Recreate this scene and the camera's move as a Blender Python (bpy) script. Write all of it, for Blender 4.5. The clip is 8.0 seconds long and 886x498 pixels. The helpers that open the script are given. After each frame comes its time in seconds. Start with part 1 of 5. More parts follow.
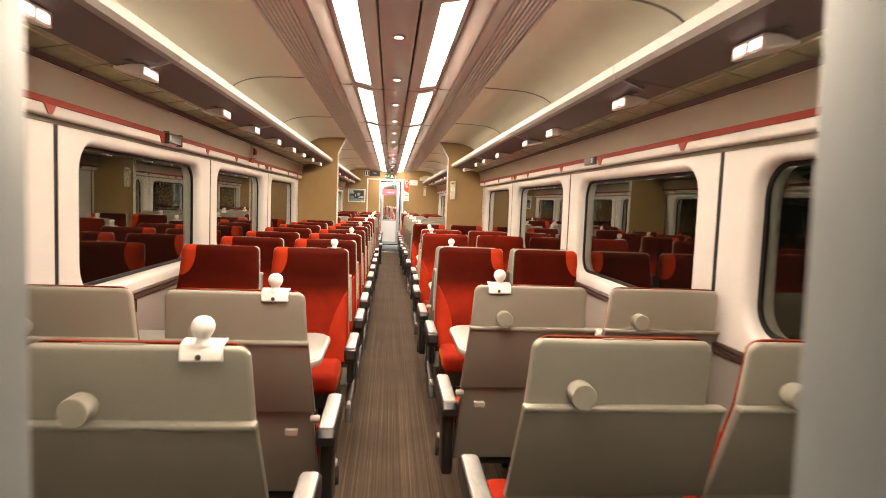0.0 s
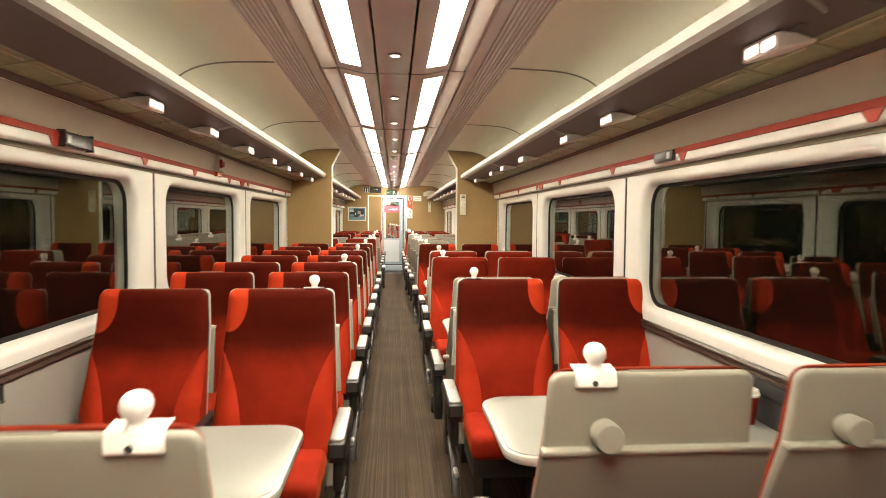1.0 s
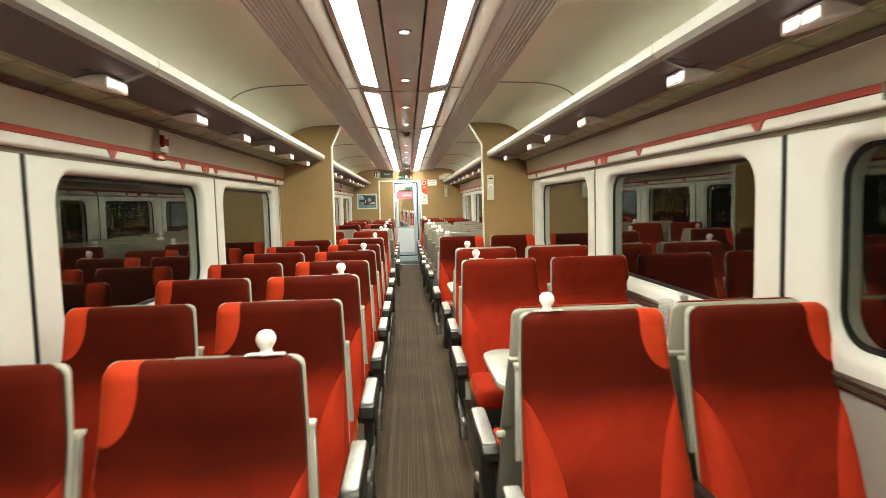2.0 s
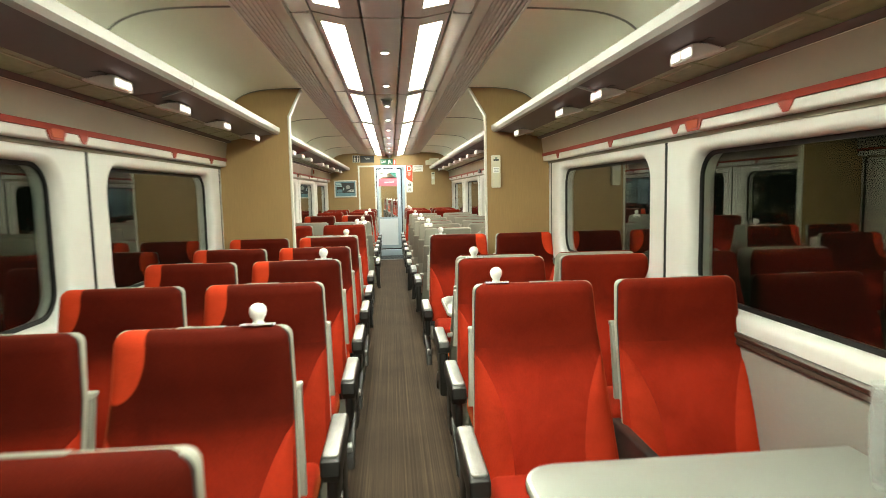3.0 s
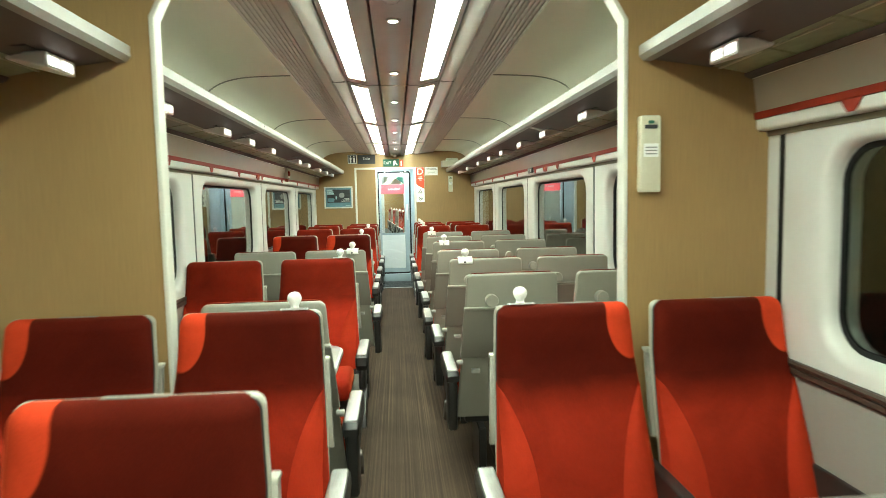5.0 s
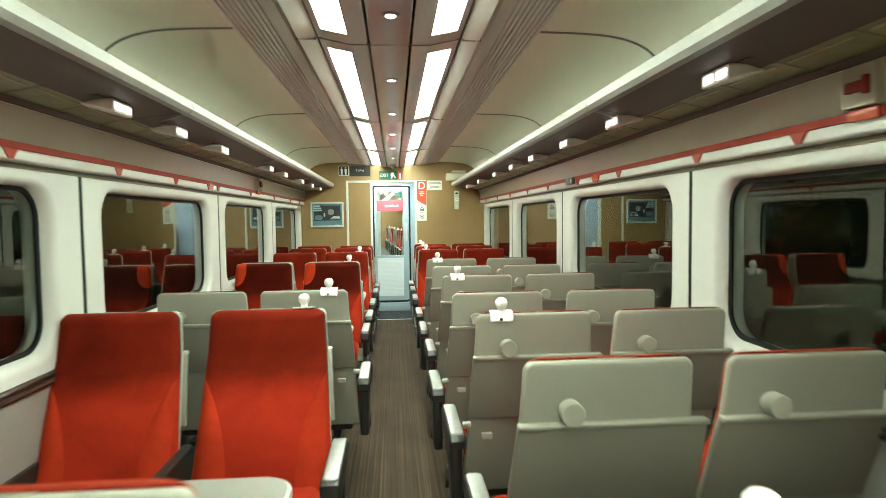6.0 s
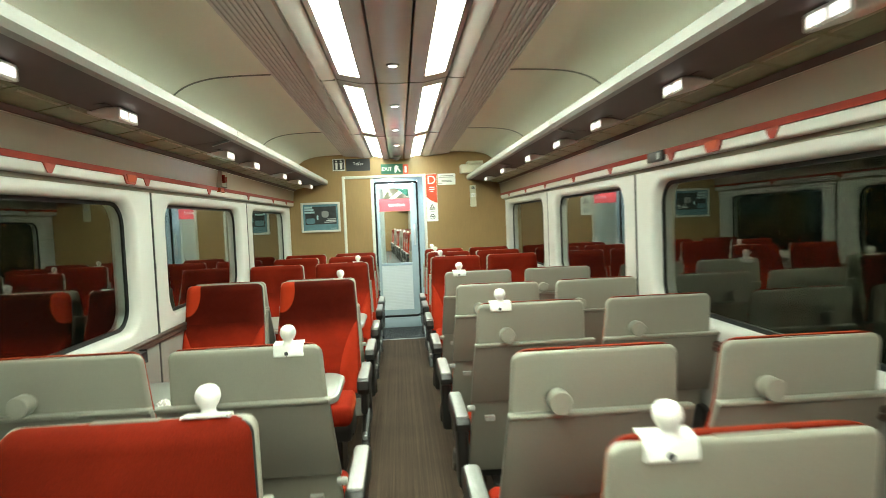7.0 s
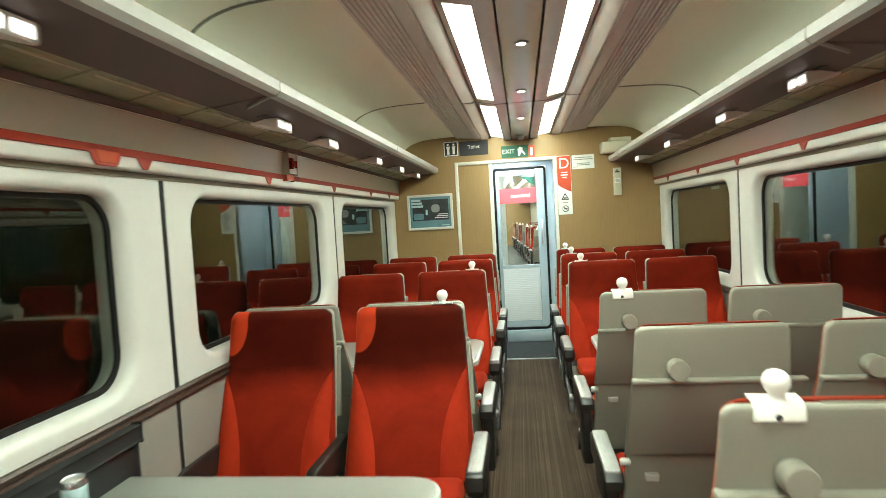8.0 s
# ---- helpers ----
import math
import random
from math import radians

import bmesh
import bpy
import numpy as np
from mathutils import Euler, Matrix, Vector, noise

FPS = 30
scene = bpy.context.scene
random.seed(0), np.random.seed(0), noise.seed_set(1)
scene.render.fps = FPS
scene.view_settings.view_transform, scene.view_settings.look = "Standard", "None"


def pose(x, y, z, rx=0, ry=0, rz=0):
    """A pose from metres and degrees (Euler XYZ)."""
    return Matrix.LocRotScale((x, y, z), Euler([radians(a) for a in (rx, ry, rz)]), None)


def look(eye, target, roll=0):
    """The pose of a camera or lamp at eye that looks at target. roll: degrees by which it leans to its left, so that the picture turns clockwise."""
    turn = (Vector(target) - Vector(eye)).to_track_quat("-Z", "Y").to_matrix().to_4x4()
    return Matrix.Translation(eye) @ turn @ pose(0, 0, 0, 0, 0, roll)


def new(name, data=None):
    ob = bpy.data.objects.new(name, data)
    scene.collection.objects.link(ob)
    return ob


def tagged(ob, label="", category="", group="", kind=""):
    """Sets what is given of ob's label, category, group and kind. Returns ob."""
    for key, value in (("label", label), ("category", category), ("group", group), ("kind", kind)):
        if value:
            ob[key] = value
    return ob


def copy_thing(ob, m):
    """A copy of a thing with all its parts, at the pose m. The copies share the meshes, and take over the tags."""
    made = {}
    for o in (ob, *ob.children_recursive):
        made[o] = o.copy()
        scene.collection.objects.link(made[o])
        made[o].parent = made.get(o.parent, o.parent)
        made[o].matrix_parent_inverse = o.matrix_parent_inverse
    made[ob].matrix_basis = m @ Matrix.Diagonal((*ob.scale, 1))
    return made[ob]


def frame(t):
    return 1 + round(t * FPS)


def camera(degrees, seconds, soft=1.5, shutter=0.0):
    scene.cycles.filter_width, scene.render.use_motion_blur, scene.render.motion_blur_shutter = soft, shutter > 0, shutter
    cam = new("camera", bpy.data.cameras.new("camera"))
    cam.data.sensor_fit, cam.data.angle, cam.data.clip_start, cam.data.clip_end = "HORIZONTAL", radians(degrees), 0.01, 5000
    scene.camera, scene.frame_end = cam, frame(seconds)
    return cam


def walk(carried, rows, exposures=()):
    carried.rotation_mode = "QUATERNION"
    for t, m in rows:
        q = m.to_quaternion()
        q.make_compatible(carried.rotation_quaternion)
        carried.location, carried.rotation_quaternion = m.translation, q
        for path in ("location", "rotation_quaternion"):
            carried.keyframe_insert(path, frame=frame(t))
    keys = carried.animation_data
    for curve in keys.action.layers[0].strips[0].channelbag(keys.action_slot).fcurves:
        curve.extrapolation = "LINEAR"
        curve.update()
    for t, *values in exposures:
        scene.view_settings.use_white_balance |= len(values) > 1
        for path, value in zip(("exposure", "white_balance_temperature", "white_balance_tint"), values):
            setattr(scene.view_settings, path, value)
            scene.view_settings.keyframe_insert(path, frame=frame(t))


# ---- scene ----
cam = camera(72.9, 8.0, soft=0.8, shutter=0.35)
PATH = [
    (0, (-0.009, 0.448, 1.394), (0.169, 2.434, 1.242), 2.2),
    (0.5, (0.011, 0.96, 1.398), (0.155, 2.948, 1.238), 0.6),
    (1, (0.003, 1.511, 1.401), (0.166, 3.502, 1.301), 0.4),
    (1.5, (0.026, 2.12, 1.398), (0.23, 4.104, 1.254), -1.4),
    (1.7, (-0.006, 2.369, 1.436), (0.108, 4.36, 1.286), -1.5),
    (2.8, (0.008, 3.944, 1.437), (0.151, 5.931, 1.263), -1.3),
    (3, (0.019, 4.192, 1.44), (0.185, 6.176, 1.246), -1.2),
    (3.5, (0.035, 4.892, 1.452), (0.267, 6.868, 1.254), -2.0),
    (4, (0.027, 5.595, 1.461), (0.192, 7.58, 1.282), 0.5),
    (4.5, (-0.014, 6.313, 1.476), (0.075, 8.305, 1.322), 0.3),
    (4.7, (-0.004, 6.595, 1.442), (0.138, 8.584, 1.279), -0.7),
    (5.8, (-0.003, 8.113, 1.45), (0.143, 10.102, 1.299), -1.9),
    (6, (0.006, 8.375, 1.449), (0.167, 10.366, 1.346), -0.7),
    (6.5, (-0.005, 9.056, 1.426), (0.137, 11.048, 1.334), 2.1),
    (7, (0.007, 9.713, 1.439), (0.146, 11.705, 1.339), -2.3),
    (7.5, (-0.059, 10.373, 1.426), (-0.233, 12.363, 1.331), -1.8),
    (8, (-0.033, 11.0, 1.447), (-0.296, 12.98, 1.345), -3.3),
]
TONE = [(0.0, 0.22, 8250, 41), (0.9, 0.22, 7750, 30), (1.6, 0.14, 7150, 21), (3.0, 0.11, 6800, 12), (4.5, 0.10, 6350, 3), (6.5, 0.06, 6350, 0), (8.0, -0.04, 6400, 5)]
walk(cam, [(t, look(eye, target, roll)) for t, eye, target, roll in PATH], TONE)

# ---- light of the night interior ----
world = bpy.data.worlds.new("night")
scene.world = world
world.use_nodes = True
world.node_tree.nodes["Background"].inputs[0].default_value = (0.50, 0.60, 0.38, 1)
world.node_tree.nodes["Background"].inputs[1].default_value = 0.005
PANEL_LIGHT, SPOT_LIGHT, READING_LIGHT, LOBBY_LIGHT = 45.0, 36.0, 1.9, 44.0

# ---- plan of the coach: x across, y along, z up ----
WALL = 1.31                       # half the inner width
Y0, Y1 = 0.926, 17.067             # faces of the two end walls
SCREEN = 9.10                    # draught screen in the middle
JOINTS_L = [Y0, 2.92, 4.93, 6.975, 9.02, 11.03, 13.02, 15.02, Y1]
JOINTS_R = [Y0, 2.77, 4.82, 6.94, 8.98, 10.93, 12.955, 14.94, Y1]
CEIL_JOINTS = [2.87, 4.92, 6.96, 9.04, 11.0, 13.06, 15.18]
SILL, HEAD = 0.955, 1.585         # window opening heights
LIGHT_ENDS = [2.65, 4.70, 6.75, 8.80, 10.85, 12.90, 14.95, 16.86]   # far ends of the ceiling lights
LIGHT_GAP, LIGHT_IN, LIGHT_OUT = 0.27, 0.166, 0.280
TOP = 1.088                       # top of a seat shell


# ---- materials ----
def nodes_of(name):
    m = bpy.data.materials.new(name)
    m.use_nodes = True
    t = m.node_tree
    return m, t.nodes, t.links, t.nodes["Principled BSDF"]


def add(nodes, kind, **kw):
    n = nodes.new(kind)
    for k, v in kw.items():
        if isinstance(k, str) and k.startswith("i_"):
            n.inputs[k[2:].replace("_", " ")].default_value = v
    return n


def surface(name, color, rough=0.5, metal=0.0, grain=60.0, vary=0.12, bump=0.05, stretch=(1, 1, 1), spec=0.5,
            coarse=3.0, sheen=0.0, coat=0.0, each=0.0):
    """A plain surface with fine grain and broad wear in its colour, gloss and relief."""
    m, n, l, b = nodes_of(name)
    co = n.new("ShaderNodeTexCoord")
    mp = n.new("ShaderNodeMapping")
    mp.inputs["Scale"].default_value = stretch
    l.new(co.outputs["Object"], mp.inputs["Vector"])
    fine = add(n, "ShaderNodeTexNoise", i_Scale=grain, i_Detail=4.0)
    broad = add(n, "ShaderNodeTexNoise", i_Scale=coarse, i_Detail=5.0, i_Roughness=0.6)
    l.new(mp.outputs[0], fine.inputs["Vector"])
    l.new(co.outputs["Object"], broad.inputs["Vector"])
    mixn = n.new("ShaderNodeMath")
    mixn.operation = "ADD"
    l.new(fine.outputs["Fac"], mixn.inputs[0])
    l.new(broad.outputs["Fac"], mixn.inputs[1])
    ramp = n.new("ShaderNodeMapRange")
    ramp.inputs["From Min"].default_value = 0.6
    ramp.inputs["From Max"].default_value = 1.4
    ramp.inputs["To Min"].default_value = 1 - vary
    ramp.inputs["To Max"].default_value = 1 + vary
    l.new(mixn.outputs[0], ramp.inputs[0])
    hsv = n.new("ShaderNodeHueSaturation")
    hsv.inputs["Color"].default_value = (*color, 1)
    value = ramp.outputs[0]
    if each:
        info = n.new("ShaderNodeObjectInfo")
        mr = n.new("ShaderNodeMapRange")
        mr.inputs["To Min"].default_value = 1 - each
        mr.inputs["To Max"].default_value = 1 + each
        l.new(info.outputs["Random"], mr.inputs[0])
        mul = n.new("ShaderNodeMath")
        mul.operation = "MULTIPLY"
        l.new(value, mul.inputs[0])
        l.new(mr.outputs[0], mul.inputs[1])
        value = mul.outputs[0]
    l.new(value, hsv.inputs["Value"])
    l.new(hsv.outputs[0], b.inputs["Base Color"])
    rr = n.new("ShaderNodeMapRange")
    rr.inputs["From Min"].default_value = 0.3
    rr.inputs["From Max"].default_value = 0.7
    rr.inputs["To Min"].default_value = max(rough - 0.02, 0.03)
    rr.inputs["To Max"].default_value = min(rough + 0.03, 1)
    l.new(broad.outputs["Fac"], rr.inputs[0])
    l.new(rr.outputs[0], b.inputs["Roughness"])
    b.inputs["Metallic"].default_value = metal
    b.inputs["Specular IOR Level"].default_value = spec
    b.inputs["Coat Weight"].default_value = coat
    if sheen:
        b.inputs["Sheen Weight"].default_value = sheen
        b.inputs["Sheen Roughness"].default_value = 0.4
        b.inputs["Sheen Tint"].default_value = (1.0, 0.35, 0.2, 1)
    if bump:
        bp = n.new("ShaderNodeBump")
        bp.inputs["Strength"].default_value = bump
        bp.inputs["Distance"].default_value = 0.004
        l.new(fine.outputs["Fac"], bp.inputs["Height"])
        l.new(bp.outputs[0], b.inputs["Normal"])
    return m


def glowing(name, color, strength):
    m, n, l, b = nodes_of(name)
    b.inputs["Base Color"].default_value = (*color, 1)
    b.inputs["Emission Color"].default_value = (*color, 1)
    b.inputs["Emission Strength"].default_value = strength
    b.inputs["Roughness"].default_value = 0.4
    return m


def velour(name, low, high, patch=None, side=0):
    """Red velour of a seat: darker towards the head, with a bright corner on the window side of some seats."""
    m, n, l, b = nodes_of(name)
    co = n.new("ShaderNodeTexCoord")
    sep = n.new("ShaderNodeSeparateXYZ")
    l.new(co.outputs["Object"], sep.inputs[0])
    wob = add(n, "ShaderNodeTexNoise", i_Scale=9.0, i_Detail=3.0)
    l.new(co.outputs["Object"], wob.inputs["Vector"])
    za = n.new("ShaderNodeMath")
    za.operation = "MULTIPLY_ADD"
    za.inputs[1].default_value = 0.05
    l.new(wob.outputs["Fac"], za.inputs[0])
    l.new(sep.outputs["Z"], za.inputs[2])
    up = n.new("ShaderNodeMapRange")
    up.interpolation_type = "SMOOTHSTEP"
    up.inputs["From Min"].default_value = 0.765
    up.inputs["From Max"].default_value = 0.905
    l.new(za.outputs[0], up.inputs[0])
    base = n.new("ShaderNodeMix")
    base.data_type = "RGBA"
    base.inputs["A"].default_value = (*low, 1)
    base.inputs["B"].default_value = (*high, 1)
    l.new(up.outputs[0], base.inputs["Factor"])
    out = base.outputs["Result"]
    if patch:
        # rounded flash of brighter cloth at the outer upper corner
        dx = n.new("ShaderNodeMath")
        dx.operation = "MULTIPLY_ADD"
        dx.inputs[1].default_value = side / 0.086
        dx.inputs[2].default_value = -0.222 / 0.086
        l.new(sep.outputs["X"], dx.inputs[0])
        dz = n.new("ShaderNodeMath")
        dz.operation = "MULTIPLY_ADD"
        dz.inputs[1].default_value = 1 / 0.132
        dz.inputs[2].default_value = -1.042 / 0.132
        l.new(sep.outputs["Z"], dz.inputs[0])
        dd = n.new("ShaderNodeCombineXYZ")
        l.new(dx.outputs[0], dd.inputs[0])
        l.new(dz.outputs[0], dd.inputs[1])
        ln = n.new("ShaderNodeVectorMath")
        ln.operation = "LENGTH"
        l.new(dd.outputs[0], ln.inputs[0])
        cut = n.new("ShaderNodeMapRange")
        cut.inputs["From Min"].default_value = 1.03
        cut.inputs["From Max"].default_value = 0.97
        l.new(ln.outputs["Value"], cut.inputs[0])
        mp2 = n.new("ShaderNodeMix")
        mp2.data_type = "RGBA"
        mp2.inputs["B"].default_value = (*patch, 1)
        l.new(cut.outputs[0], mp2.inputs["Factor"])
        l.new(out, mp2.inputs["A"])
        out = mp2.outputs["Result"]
    # brushed pile: broad lighter and darker sweeps, and short fibres
    sweep = add(n, "ShaderNodeTexNoise", i_Scale=4.0, i_Detail=4.0, i_Roughness=0.55, i_Distortion=0.6)
    info = n.new("ShaderNodeObjectInfo")
    shift = n.new("ShaderNodeVectorMath")
    shift.operation = "ADD"
    sc = n.new("ShaderNodeVectorMath")
    sc.operation = "SCALE"
    sc.inputs[0].default_value = (31, 17, 23)
    l.new(info.outputs["Random"], sc.inputs["Scale"])
    l.new(co.outputs["Object"], shift.inputs[0])
    l.new(sc.outputs[0], shift.inputs[1])
    l.new(shift.outputs[0], sweep.inputs["Vector"])
    fib = add(n, "ShaderNodeTexNoise", i_Scale=300.0, i_Detail=3.0)
    l.new(co.outputs["Object"], fib.inputs["Vector"])
    s2 = n.new("ShaderNodeMath")
    s2.operation = "MULTIPLY_ADD"
    s2.inputs[1].default_value = 0.5
    l.new(fib.outputs["Fac"], s2.inputs[0])
    l.new(sweep.outputs["Fac"], s2.inputs[2])
    mr = n.new("ShaderNodeMapRange")
    mr.inputs["From Min"].default_value = 0.45
    mr.inputs["From Max"].default_value = 1.05
    mr.inputs["To Min"].default_value = 0.68
    mr.inputs["To Max"].default_value = 1.36
    l.new(s2.outputs[0], mr.inputs[0])
    hsv = n.new("ShaderNodeHueSaturation")
    l.new(mr.outputs[0], hsv.inputs["Value"])
    l.new(out, hsv.inputs["Color"])
    l.new(hsv.outputs[0], b.inputs["Base Color"])
    b.inputs["Roughness"].default_value = 0.9
    b.inputs["Specular IOR Level"].default_value = 0.08
    b.inputs["Sheen Weight"].default_value = 0.55
    b.inputs["Sheen Roughness"].default_value = 0.28
    b.inputs["Sheen Tint"].default_value = (1.0, 0.20, 0.06, 1)
    bp = n.new("ShaderNodeBump")
    bp.inputs["Strength"].default_value = 0.25
    bp.inputs["Distance"].default_value = 0.002
    l.new(fib.outputs["Fac"], bp.inputs["Height"])
    l.new(bp.outputs[0], b.inputs["Normal"])
    return m


def carpet_material():
    """Dark brown carpet with fine lengthwise stripes."""
    m, n, l, b = nodes_of("striped_carpet")
    co = n.new("ShaderNodeTexCoord")
    mp = n.new("ShaderNodeMapping")
    mp.inputs["Scale"].default_value = (1, 0.004, 1)
    l.new(co.outputs["Object"], mp.inputs["Vector"])
    st = add(n, "ShaderNodeTexNoise", i_Scale=95.0, i_Detail=3.0, i_Roughness=0.7)
    l.new(mp.outputs[0], st.inputs["Vector"])
    ramp = n.new("ShaderNodeValToRGB")
    cr = ramp.color_ramp
    cr.elements[0].position, cr.elements[0].color = 0.34, (0.040, 0.026, 0.018, 1)
    cr.elements[1].position, cr.elements[1].color = 0.72, (0.100, 0.068, 0.046, 1)
    e = cr.elements.new(0.53)
    e.color = (0.061, 0.041, 0.028, 1)
    l.new(st.outputs["Fac"], ramp.inputs[0])
    tuft = add(n, "ShaderNodeTexNoise", i_Scale=320.0, i_Detail=2.0)
    l.new(co.outputs["Object"], tuft.inputs["Vector"])
    wear = add(n, "ShaderNodeTexNoise", i_Scale=2.2, i_Detail=5.0)
    l.new(co.outputs["Object"], wear.inputs["Vector"])
    s = n.new("ShaderNodeMath")
    s.operation = "ADD"
    l.new(tuft.outputs["Fac"], s.inputs[0])
    l.new(wear.outputs["Fac"], s.inputs[1])
    mr = n.new("ShaderNodeMapRange")
    mr.inputs["From Min"].default_value = 0.6
    mr.inputs["From Max"].default_value = 1.4
    mr.inputs["To Min"].default_value = 0.65
    mr.inputs["To Max"].default_value = 1.4
    l.new(s.outputs[0], mr.inputs[0])
    hsv = n.new("ShaderNodeHueSaturation")
    l.new(mr.outputs[0], hsv.inputs["Value"])
    l.new(ramp.outputs[0], hsv.inputs["Color"])
    l.new(hsv.outputs[0], b.inputs["Base Color"])
    b.inputs["Roughness"].default_value = 0.95
    b.inputs["Specular IOR Level"].default_value = 0.2
    bp = n.new("ShaderNodeBump")
    bp.inputs["Strength"].default_value = 0.5
    bp.inputs["Distance"].default_value = 0.003
    l.new(tuft.outputs["Fac"], bp.inputs["Height"])
    l.new(bp.outputs[0], b.inputs["Normal"])
    return m


def glass_material(name, tint=(0.9, 0.95, 0.93), ior=1.7, gloss=(1.0, 1.0, 1.0)):
    m, n, l, b = nodes_of(name)
    b.inputs["Base Color"].default_value = (*tint, 1)
    b.inputs["Roughness"].default_value = 0.0
    b.inputs["Transmission Weight"].default_value = 1.0
    b.inputs["IOR"].default_value = ior
    b.inputs["Specular Tint"].default_value = (*gloss, 1)
    return m


def clear_plastic(name):
    """Thin clear plastic: mostly see-through, with a pale milky sheen."""
    m, n, l, b = nodes_of(name)
    b.inputs["Base Color"].default_value = (0.82, 0.85, 0.84, 1)
    b.inputs["Roughness"].default_value = 0.12
    b.inputs["Alpha"].default_value = 0.16
    return m


